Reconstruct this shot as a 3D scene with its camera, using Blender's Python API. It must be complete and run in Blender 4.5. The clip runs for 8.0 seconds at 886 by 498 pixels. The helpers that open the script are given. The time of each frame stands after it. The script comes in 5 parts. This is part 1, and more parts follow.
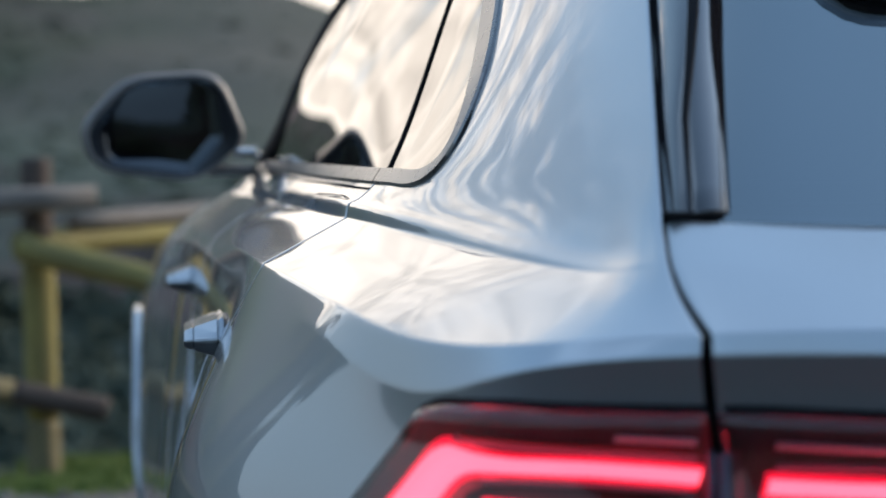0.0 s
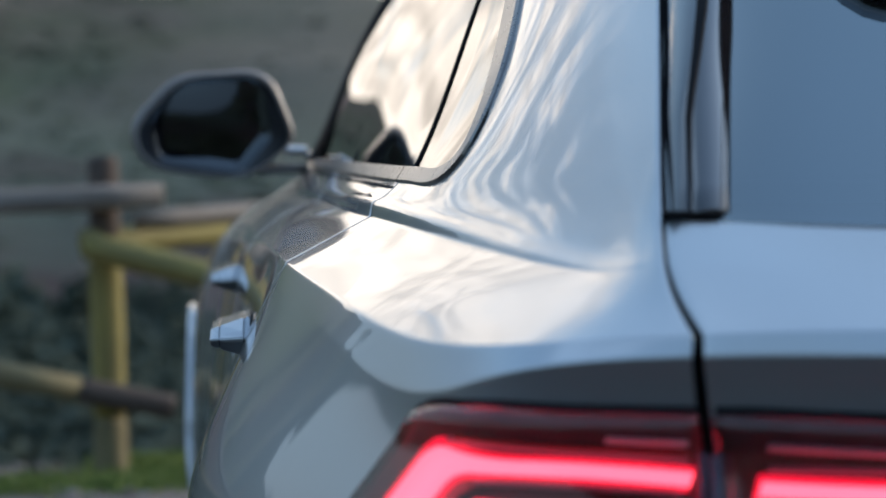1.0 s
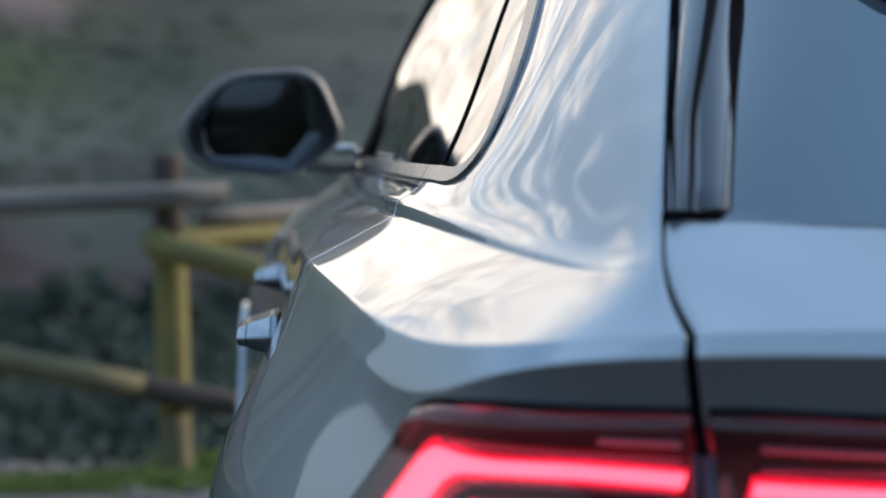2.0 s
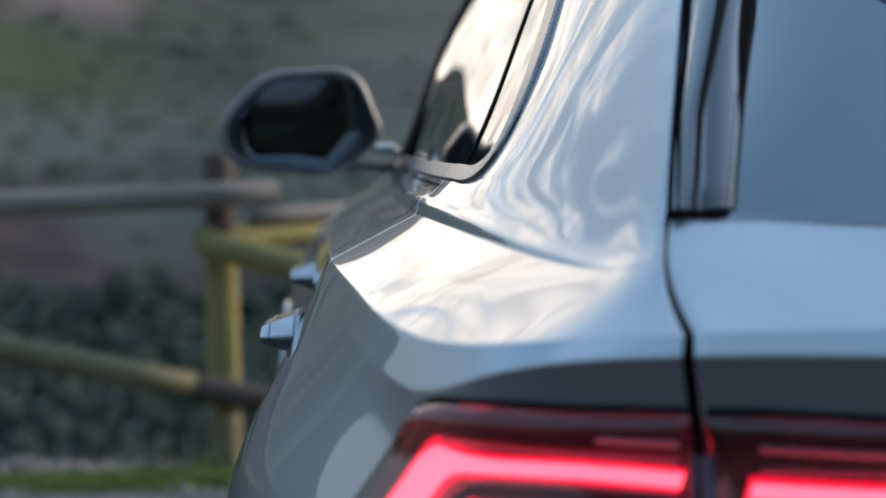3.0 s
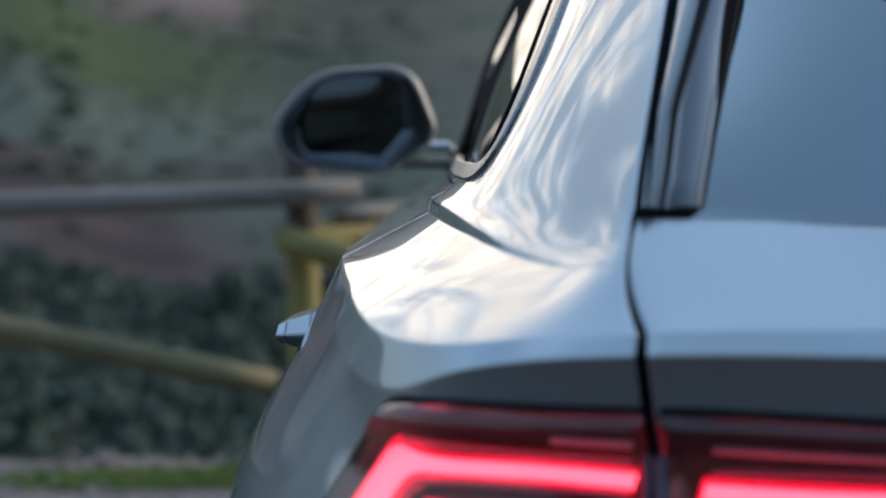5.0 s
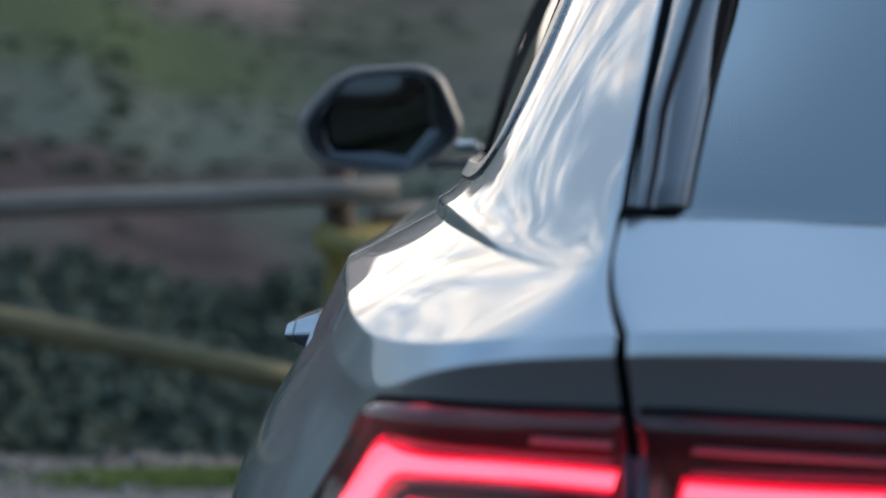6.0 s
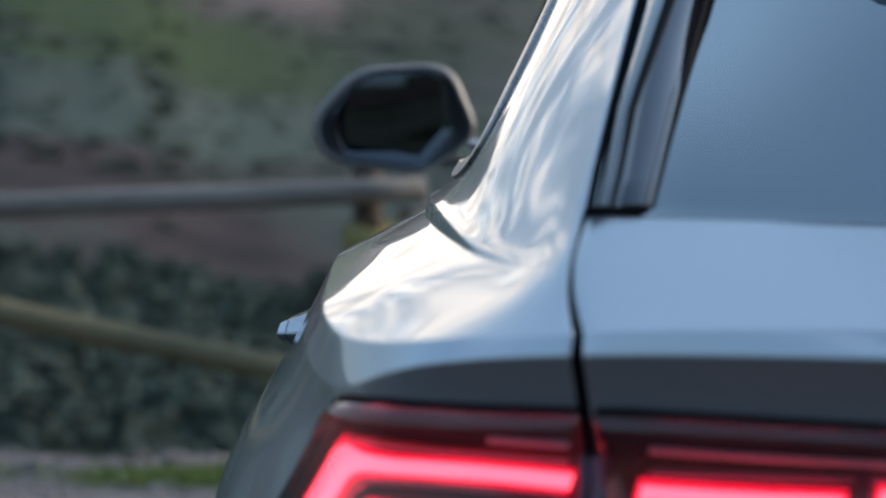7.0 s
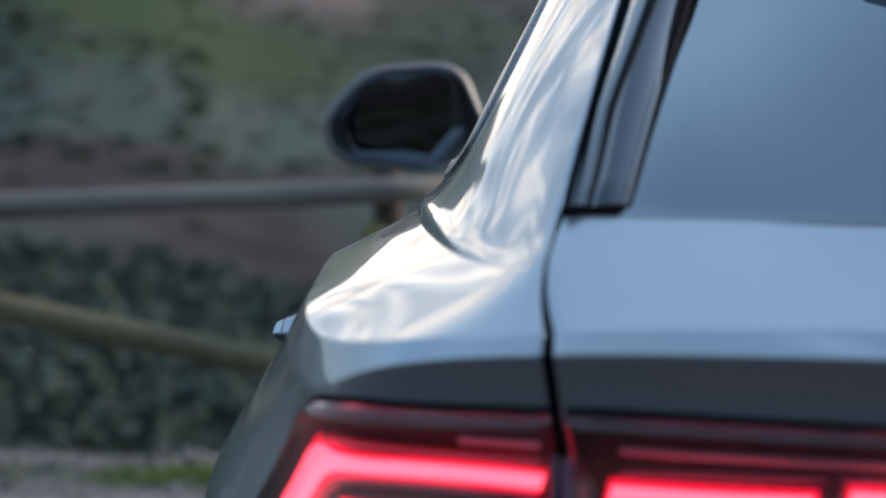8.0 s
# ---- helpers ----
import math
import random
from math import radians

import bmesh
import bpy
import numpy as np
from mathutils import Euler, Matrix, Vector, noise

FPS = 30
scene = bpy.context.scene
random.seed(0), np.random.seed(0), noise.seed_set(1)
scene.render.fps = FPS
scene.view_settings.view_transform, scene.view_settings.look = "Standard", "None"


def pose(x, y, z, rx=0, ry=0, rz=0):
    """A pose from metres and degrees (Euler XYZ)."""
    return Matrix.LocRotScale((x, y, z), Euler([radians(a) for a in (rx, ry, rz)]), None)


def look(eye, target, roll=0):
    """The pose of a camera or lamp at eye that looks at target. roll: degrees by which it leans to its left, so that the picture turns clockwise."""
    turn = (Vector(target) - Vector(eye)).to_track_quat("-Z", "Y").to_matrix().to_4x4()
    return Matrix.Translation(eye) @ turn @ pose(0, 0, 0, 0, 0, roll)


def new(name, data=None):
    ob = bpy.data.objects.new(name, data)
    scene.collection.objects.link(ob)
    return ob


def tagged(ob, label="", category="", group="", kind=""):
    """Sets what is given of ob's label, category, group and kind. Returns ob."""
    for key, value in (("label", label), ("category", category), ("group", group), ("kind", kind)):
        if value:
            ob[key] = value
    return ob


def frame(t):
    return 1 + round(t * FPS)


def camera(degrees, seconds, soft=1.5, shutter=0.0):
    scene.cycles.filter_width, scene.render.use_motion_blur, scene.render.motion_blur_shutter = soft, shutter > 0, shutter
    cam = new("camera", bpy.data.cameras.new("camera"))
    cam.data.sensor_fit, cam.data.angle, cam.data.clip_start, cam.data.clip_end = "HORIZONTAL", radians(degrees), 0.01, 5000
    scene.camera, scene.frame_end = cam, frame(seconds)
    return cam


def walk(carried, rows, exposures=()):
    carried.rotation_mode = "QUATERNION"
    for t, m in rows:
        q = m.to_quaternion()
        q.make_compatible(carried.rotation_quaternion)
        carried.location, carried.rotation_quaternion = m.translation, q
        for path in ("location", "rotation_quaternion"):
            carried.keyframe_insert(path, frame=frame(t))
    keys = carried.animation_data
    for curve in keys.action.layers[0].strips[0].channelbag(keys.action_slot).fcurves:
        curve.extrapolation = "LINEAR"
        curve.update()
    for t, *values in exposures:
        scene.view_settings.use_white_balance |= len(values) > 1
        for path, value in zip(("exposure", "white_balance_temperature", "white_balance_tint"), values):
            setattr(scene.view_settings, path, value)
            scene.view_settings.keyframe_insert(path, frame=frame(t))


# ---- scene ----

cam = camera(18.57, 8.0, soft=1.6)
# seconds, eye x, y, z, yaw and pitch in degrees
PATH = [
    (0.0, -1.0404, -1.6981, 1.0906, -6.798, -2.078),
    (0.5, -1.0110, -1.6945, 1.0908, -5.949, -2.098),
    (1.0, -0.9780, -1.6905, 1.0908, -5.006, -2.117),
    (1.5, -0.9464, -1.6876, 1.0913, -4.096, -2.139),
    (3.0, -0.8792, -1.6833, 1.0904, -1.966, -2.164),
    (3.5, -0.8560, -1.6818, 1.0902, -1.353, -2.170),
    (4.0, -0.8279, -1.6796, 1.0906, -0.716, -2.193),
    (4.5, -0.8018, -1.6780, 1.0906, -0.152, -2.206),
    (6.0, -0.7346, -1.6723, 1.0900, 1.476, -2.218),
    (6.5, -0.7069, -1.6688, 1.0900, 2.004, -2.231),
    (7.0, -0.6797, -1.6657, 1.0901, 2.429, -2.240),
    (7.5, -0.6596, -1.6629, 1.0900, 2.770, -2.243),
    (8.0, -0.6421, -1.6592, 1.0898, 3.107, -2.250),
]
walk(cam, [(t, pose(x, y, z, 90 + pitch, 0, yaw)) for t, x, y, z, yaw, pitch in PATH],
     [(0.0, 0.85, 6600, 8), (8.0, 0.85, 6600, 8)])
# a long lens, wide open: sharp at the rear door's edge, soft before and behind it
cam.data.dof.use_dof = True
cam.data.dof.focus_distance = 2.62
cam.data.dof.aperture_fstop = 5.8

# ---- sky and sun: late light from ahead, thin cloud over blue ----
SUN_TURN, SUN_HEIGHT = -78.0, 26.0
world = bpy.data.worlds.new("sky")
scene.world = world
world.use_nodes = True
wt = world.node_tree
wt.nodes.clear()


def wnode(kind, **values):
    n = wt.nodes.new(kind)
    for key, value in values.items():
        n.inputs[key].default_value = value
    return n


sky = wnode("ShaderNodeTexSky")
sky.sky_type, sky.sun_disc = "NISHITA", False
sky.sun_elevation, sky.sun_rotation = radians(SUN_HEIGHT), radians(-SUN_TURN)
sky.air_density, sky.dust_density, sky.ozone_density = 1.35, 0.6, 2.3
coord = wnode("ShaderNodeTexCoord")
split = wnode("ShaderNodeSeparateXYZ")
wt.links.new(coord.outputs["Generated"], split.inputs[0])
def maths(kind, p, q):
    n = wnode("ShaderNodeMath")
    n.operation = kind
    for k, v in enumerate((p, q)):
        if isinstance(v, float):
            n.inputs[k].default_value = v
        else:
            wt.links.new(v, n.inputs[k])
    return n.outputs[0]


def ranged(socket, a, b, lo=0.0, hi=1.0):
    n = wnode("ShaderNodeMapRange")
    n.interpolation_type = "SMOOTHSTEP"
    for key, value in (("From Min", a), ("From Max", b), ("To Min", lo), ("To Max", hi)):
        n.inputs[key].default_value = value
    wt.links.new(socket, n.inputs["Value"])
    return n.outputs[0]


def cloud_noise(across, up, detail, rough, twist, shift=0.0):
    """Cloud texture over bearing and height, in radians."""
    at = wnode("ShaderNodeCombineXYZ")
    wt.links.new(maths("MULTIPLY", bearing, across), at.inputs[0])
    wt.links.new(maths("MULTIPLY", height, up), at.inputs[1])
    at.inputs[2].default_value = shift
    n = wnode("ShaderNodeTexNoise", Scale=1.0, Detail=detail, Roughness=rough, Distortion=twist)
    wt.links.new(at.outputs[0], n.inputs["Vector"])
    return n.outputs["Fac"]


bearing = maths("ARCTAN2", split.outputs["X"], split.outputs["Y"])
height = maths("ARCSINE", split.outputs["Z"], 0.0)
# broad masses push the edges of the cloud about, fine wisps tear it
mass = cloud_noise(5.0, 7.0, 4.0, 0.55, 0.3)
wisp = cloud_noise(56.0, 10.0, 9.0, 0.60, 0.35, 3.1)
bank = cloud_noise(20.0, 40.0, 9.0, 0.62, 0.9, 7.7)
push = maths("MULTIPLY", maths("SUBTRACT", mass, 0.5), 0.55)
plume = cloud_noise(21.0, 6.0, 5.0, 0.55, 0.4, 5.3)
tear = maths("ADD", maths("MULTIPLY", maths("SUBTRACT", wisp, 0.5), 0.60), maths("MULTIPLY", maths("SUBTRACT", plume, 0.5), 0.85))
edge_at = maths("ADD", bearing, maths("ADD", maths("MULTIPLY", push, 0.45), tear))
top_at = maths("ADD", height, push)
# a bright sheet ahead: it thins out to torn streaks on one side and overhead
ahead = maths("MULTIPLY", ranged(edge_at, -0.44, -0.19), ranged(bearing, 1.9, 1.1))
plain = maths("SUBTRACT", 1.0, maths("MULTIPLY", ranged(bearing, -0.22, -0.31), ranged(height, 0.20, 0.11)))
bright = maths("MULTIPLY", maths("MULTIPLY", ahead, plain), ranged(top_at, 0.66, 0.30))
body = maths("ADD", maths("MULTIPLY", ranged(bank, 0.36, 0.61), 0.36), maths("MULTIPLY", ranged(wisp, 0.40, 0.60), 0.17))
glow = maths("MULTIPLY", maths("MULTIPLY", bright, maths("ADD", body, 0.26)), ranged(height, 0.22, 0.08, 1.0, 1.35))
# dull grey-blue cloud low all round
low = ranged(top_at, 0.62, 0.26)
# a thin veil of high cloud
haze = maths("MULTIPLY", maths("MULTIPLY", ranged(height, 1.22, 0.96), ranged(height, 0.80, 0.96)), maths("MULTIPLY", ranged(bearing, 0.42, -0.02), 0.66))
cover = maths("MAXIMUM", maths("MAXIMUM", bright, haze), maths("MULTIPLY", low, 0.92))
back = wnode("ShaderNodeBackground", Strength=0.15)
# a thin high veil greys the blue a little
veil = wnode("ShaderNodeMix"); veil.data_type = "RGBA"; veil.blend_type = "MULTIPLY"; veil.inputs[0].default_value = 1.0
veil.inputs[7].default_value = (1.12, 1.11, 1.06, 1)
wt.links.new(sky.outputs[0], veil.inputs[6]); wt.links.new(veil.outputs[2], back.inputs[0])
white = wnode("ShaderNodeBackground")
wt.links.new(maths("ADD", maths("ADD", glow, maths("MULTIPLY", haze, 0.8)), 0.22), white.inputs["Strength"])
hue = wnode("ShaderNodeMix"); hue.data_type = "RGBA"
hue.inputs[6].default_value, hue.inputs[7].default_value = (0.60, 0.85, 1.22, 1), (1.0, 0.89, 0.80, 1)
wt.links.new(bright, hue.inputs[0]); wt.links.new(hue.outputs[2], white.inputs["Color"])
mixed = wnode("ShaderNodeMixShader")
wt.links.new(cover, mixed.inputs[0])
wt.links.new(back.outputs[0], mixed.inputs[1]); wt.links.new(white.outputs[0], mixed.inputs[2])
outw = wnode("ShaderNodeOutputWorld")
wt.links.new(mixed.outputs[0], outw.inputs[0])

sun = new("sun", bpy.data.lights.new("sun", "SUN"))
sun.data.energy, sun.data.angle, sun.data.color = 1.4, radians(12), (1.0, 0.88, 0.76)
sun.matrix_world = look((-30 * math.sin(radians(SUN_TURN)), 30 * math.cos(radians(SUN_TURN)), 30 * math.tan(radians(SUN_HEIGHT))), (0, 0, 0))


# ---- materials ----
def material(name, base=(0.5, 0.5, 0.5), rough=0.5, metal=0.0, **more):
    m = bpy.data.materials.new(name)
    m.use_nodes = True
    b = m.node_tree.nodes["Principled BSDF"]
    b.inputs["Base Color"].default_value = (*base, 1)
    b.inputs["Roughness"].default_value, b.inputs["Metallic"].default_value = rough, metal
    for key, value in more.items():
        b.inputs[key.replace("_", " ")].default_value = value
    return m


def grained(m, a, b, scale, detail=6.0, bump=0.0, bump_scale=None, stretch=(1, 1, 1), rough=None, low=0.3, high=0.7):
    """Two colours mixed by noise in object space, at two sizes, and a fine relief."""
    t = m.node_tree
    p = t.nodes["Principled BSDF"]
    c = t.nodes.new("ShaderNodeTexCoord")
    mp = t.nodes.new("ShaderNodeMapping")
    mp.inputs["Scale"].default_value = stretch
    t.links.new(c.outputs["Object"], mp.inputs[0])
    n1 = t.nodes.new("ShaderNodeTexNoise"); n1.inputs["Scale"].default_value = scale; n1.inputs["Detail"].default_value = detail
    n2 = t.nodes.new("ShaderNodeTexNoise"); n2.inputs["Scale"].default_value = scale * 7.3; n2.inputs["Detail"].default_value = 4.0
    for n in (n1, n2):
        t.links.new(mp.outputs[0], n.inputs["Vector"])
    mix = t.nodes.new("ShaderNodeMath"); mix.operation = "MULTIPLY_ADD"; mix.inputs[1].default_value = 0.35
    t.links.new(n2.outputs["Fac"], mix.inputs[0]); 
    half = t.nodes.new("ShaderNodeMath"); half.operation = "MULTIPLY"; half.inputs[1].default_value = 0.65
    t.links.new(n1.outputs["Fac"], half.inputs[0]); t.links.new(half.outputs[0], mix.inputs[2])
    r = t.nodes.new("ShaderNodeValToRGB")
    r.color_ramp.elements[0].position, r.color_ramp.elements[1].position = low, high
    r.color_ramp.elements[0].color, r.color_ramp.elements[1].color = (*a, 1), (*b, 1)
    t.links.new(mix.outputs[0], r.inputs[0]); t.links.new(r.outputs[0], p.inputs["Base Color"])
    if bump:
        bp = t.nodes.new("ShaderNodeBump"); bp.inputs["Distance"].default_value = bump
        n3 = t.nodes.new("ShaderNodeTexNoise"); n3.inputs["Scale"].default_value = bump_scale or scale * 4; n3.inputs["Detail"].default_value = 6.0
        t.links.new(mp.outputs[0], n3.inputs["Vector"]); t.links.new(n3.outputs["Fac"], bp.inputs["Height"])
        t.links.new(bp.outputs[0], p.inputs["Normal"])
    if rough:
        mr = t.nodes.new("ShaderNodeMapRange"); mr.inputs["To Min"].default_value, mr.inputs["To Max"].default_value = rough
        t.links.new(mix.outputs[0], mr.inputs["Value"]); t.links.new(mr.outputs[0], p.inputs["Roughness"])
    return m


def glassy(name, tint, ior=1.5, sheen=(1, 1, 1)):
    """A tinted pane: light passes with the tint, and the face mirrors by its angle."""
    m = bpy.data.materials.new(name)
    m.use_nodes = True
    t = m.node_tree
    t.nodes.clear()
    tr = t.nodes.new("ShaderNodeBsdfTransparent"); tr.inputs[0].default_value = (*tint, 1)
    gl = t.nodes.new("ShaderNodeBsdfGlossy"); gl.inputs["Roughness"].default_value = 0.01; gl.inputs[0].default_value = (*sheen, 1)
    fr = t.nodes.new("ShaderNodeFresnel"); fr.inputs["IOR"].default_value = ior
    mx = t.nodes.new("ShaderNodeMixShader"); o = t.nodes.new("ShaderNodeOutputMaterial")
    t.links.new(fr.outputs[0], mx.inputs[0]); t.links.new(tr.outputs[0], mx.inputs[1]); t.links.new(gl.outputs[0], mx.inputs[2])
    t.links.new(mx.outputs[0], o.inputs[0])
    return m


def glowing(name, colour, strength):
    m = material(name, (0.3, 0.02, 0.03), 0.3)
    b = m.node_tree.nodes["Principled BSDF"]
    b.inputs["Emission Color"].default_value, b.inputs["Emission Strength"].default_value = (*colour, 1), strength
    return m


PAINT = material("silver_paint", (0.50, 0.52, 0.545), 0.31, 0.80, Coat_Weight=1.0, Coat_Roughness=0.012, Coat_IOR=1.7)
grained(PAINT, (0.455, 0.490, 0.525), (0.515, 0.550, 0.585), 900.0, 2.0)
# for real seals, and for painting the shut gaps dark
BLACK = material("black_seal_and_shade", (0.012, 0.012, 0.014), 0.8, Specular_IOR_Level=0.12)
GLOSS = material("gloss_black", (0.012, 0.012, 0.015), 0.06, 0.0, Coat_Weight=1.0, Coat_IOR=1.9)
ALU = grained(material("satin_aluminium", (0.26, 0.26, 0.26), 0.3, 1.0), (0.23, 0.225, 0.22), (0.28, 0.275, 0.27), 60, rough=(0.24, 0.32))
PANE = glassy("tinted_glass", (0.05, 0.055, 0.06), 1.75)
PANE_REAR = glassy("rear_tinted_glass", (0.05, 0.055, 0.06), 3.7, (0.82, 0.94, 1.0))
SCREEN = glassy("clear_glass", (0.55, 0.6, 0.58), 1.5)
MIRROR = material("mirror_glass", (0.34, 0.37, 0.40), 0.02, 1.0)
LENS = glassy("red_lens", (0.78, 0.56, 0.60), 1.6)
LENSBACK = grained(material("lamp_body", (0.06, 0.02, 0.024), 0.35), (0.065, 0.027, 0.034), (0.11, 0.052, 0.062), 40)
LAMPDARK = material("lamp_bezel", (0.02, 0.012, 0.018), 0.3)
LAMPHAZE = material("lamp_haze_strip", (0.30, 0.26, 0.36), 0.3)
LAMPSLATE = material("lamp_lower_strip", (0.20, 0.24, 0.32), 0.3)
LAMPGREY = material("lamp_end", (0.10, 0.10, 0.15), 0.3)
# the reflector's shine is put into a pale, unmetallic base colour
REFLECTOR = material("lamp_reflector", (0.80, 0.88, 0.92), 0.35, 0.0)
GLOW = glowing("lit_bar", (1.0, 0.085, 0.135), 3.3)
RUBBER = grained(material("tyre_rubber", (0.02, 0.02, 0.02), 0.8), (0.014, 0.014, 0.014), (0.03, 0.03, 0.03), 30)
ALLOY = grained(material("alloy", (0.5, 0.5, 0.52), 0.3, 1.0), (0.44, 0.44, 0.46), (0.55, 0.55, 0.57), 20)
CLOTH = grained(material("dark_leather", (0.02, 0.02, 0.022), 0.6), (0.015, 0.015, 0.017), (0.03, 0.03, 0.032), 25, bump=0.001)
PLASTIC = grained(material("dark_plastic", (0.03, 0.03, 0.032), 0.5), (0.024, 0.024, 0.026), (0.04, 0.04, 0.042), 30, bump=0.0005, bump_scale=300)
WOOD = grained(material("weathered_wood", (0.2, 0.17, 0.14), 0.85), (0.12, 0.10, 0.085), (0.34, 0.31, 0.28), 9, bump=0.004, bump_scale=30, stretch=(1, 1, 0.12))
DARKWOOD = grained(material("dark_wood", (0.1, 0.06, 0.04), 0.85), (0.05, 0.037, 0.031), (0.13, 0.10, 0.085), 9, bump=0.004, bump_scale=30, stretch=(1, 1, 0.12))
YELLOW = grained(material("yellow_painted_wood", (0.5, 0.38, 0.05), 0.7), (0.140, 0.117, 0.047), (0.325, 0.272, 0.078), 7, bump=0.003, bump_scale=30, stretch=(1, 1, 0.2), low=0.32, high=0.6)
OLIVE = grained(material("worn_yellow_wood", (0.25, 0.19, 0.07), 0.8), (0.10, 0.085, 0.05), (0.27, 0.23, 0.12), 7, bump=0.004, bump_scale=30, stretch=(1, 1, 0.2))


WHEELS = (0.95, 3.945)
AXLE, ARCHES = 0.362, (0.378, 0.378)


# ---- mesh helpers ----
def mesh_object(name, verts, faces, mat, parent=None, smooth=True, flip=False):
    me = bpy.data.meshes.new(name)
    me.from_pydata([tuple(v) for v in verts], [], [tuple(reversed(f)) if flip else tuple(f) for f in faces])
    me.materials.append(mat)
    if smooth:
        me.polygons.foreach_set("use_smooth", [True] * len(me.polygons))
    me.update()
    ob = new(name, me)
    if parent is not None:
        ob.parent = parent
    return ob


def part(name, bm, mat, parent, label="", smooth=True):
    me = bpy.data.meshes.new(name)
    bmesh.ops.recalc_face_normals(bm, faces=bm.faces[:])
    for f in bm.faces:
        f.smooth = smooth
    bm.to_mesh(me)
    bm.free()
    me.materials.append(mat)
    ob = new(name, me)
    if parent is not None:
        ob.parent = parent
    if label:
        tagged(ob, label)
    return ob


def grid_faces(rows, cols):
    return [(r * cols + c, r * cols + c + 1, (r + 1) * cols + c + 1, (r + 1) * cols + c) for r in range(rows - 1) for c in range(cols - 1)]


def sheet(name, pts, mat, parent, fold=0.0, outward=None, keep=None, left_out=None):
    """A part from a grid of points (rows, cols, 3); its rim is folded inwards by fold metres, which gives shut lines their depth."""
    pts = np.asarray(pts, float)
    r, c = pts.shape[:2]
    bm = bmesh.new()
    vs = [bm.verts.new(p) for p in pts.reshape(-1, 3)]
    for f in grid_faces(r, c):
        if keep is not None and not any(keep[i] for i in f):
            continue
        if left_out is not None and left_out(f[0] // c, f[0] % c):
            continue
        try:
            bm.faces.new([vs[i] for i in f])
        except ValueError:
            pass
    bmesh.ops.delete(bm, geom=[v for v in bm.verts if not v.link_faces], context="VERTS")
    bmesh.ops.remove_doubles(bm, verts=bm.verts[:], dist=1e-5)
    if outward is not None:
        s = sum(f.normal.dot(outward) * f.calc_area() for f in bm.faces)
        if s < 0:
            bmesh.ops.reverse_faces(bm, faces=bm.faces[:])
    bm.normal_update()
    for f in bm.faces:
        f.smooth = True
    if fold:
        on_arch = lambda v: abs(v.co.x) > 0.6 and any(abs(math.hypot(v.co.y - wy, v.co.z - AXLE) - arch) < 2e-4 for wy, arch in zip(WHEELS, ARCHES))
        rim = [e for e in bm.edges if e.is_boundary and not all(on_arch(v) for v in e.verts)]
        way = {v: v.normal.copy() for e in rim for v in e.verts}
        for e in rim:
            e.smooth = False
        side_way = {v: Vector((0, 0, 0)) for v in way}
        for e in rim:
            f = e.link_faces[0]
            d = (e.verts[1].co - e.verts[0].co).normalized()
            o = d.cross(f.normal)
            if o.dot((e.verts[0].co + e.verts[1].co) / 2 - f.calc_center_median()) < 0:
                o = -o
            for v in e.verts:
                side_way[v] += o
        for e in rim:
            e.smooth = True
        moves = {tuple(round(a, 6) for a in v.co): (way[v], side_way[v].normalized()) for v in way}
        for deep, wide in ((0.0003, 0.0005), (0.0009, 0.0004), (fold, 0.0)):
            out = bmesh.ops.extrude_edge_only(bm, edges=rim)["geom"]
            fresh = [g for g in out if isinstance(g, bmesh.types.BMVert)]
            nxt = {}
            for v in fresh:
                n, o = moves[tuple(round(a, 6) for a in v.co)]
                v.co += o * wide - n * deep
                nxt[tuple(round(a, 6) for a in v.co)] = (n, o)
            moves = nxt
            rim = [g for g in out if isinstance(g, bmesh.types.BMEdge) and g.is_boundary and all(v in fresh for v in g.verts)]
            for g in out:
                if isinstance(g, bmesh.types.BMFace):
                    g.smooth = True
                    # the fold's deep walls turn black: the gap's shade put into their colour
                    g.material_index = 1 if deep == fold else 0
    me = bpy.data.meshes.new(name)
    bm.to_mesh(me)
    bm.free()
    me.materials.append(mat)
    if fold:
        me.materials.append(BLACK)
    ob = new(name, me)
    if parent is not None:
        ob.parent = parent
    return ob


def box(bm, lo, hi, bevel=0.0, m=None):
    ret = bmesh.ops.create_cube(bm, size=1)
    vs = ret["verts"]
    for v in vs:
        v.co = Vector([lo[i] + (v.co[i] + 0.5) * (hi[i] - lo[i]) for i in range(3)])
    if bevel:
        es = list({e for v in vs for e in v.link_edges})
        out = bmesh.ops.bevel(bm, geom=es, offset=bevel, segments=3, profile=0.5, affect="EDGES")
        vs = list({v for f in out["faces"] for v in f.verts} | {v for v in vs if v.is_valid})
    if m is not None:
        bmesh.ops.transform(bm, matrix=m, verts=vs)
    return vs


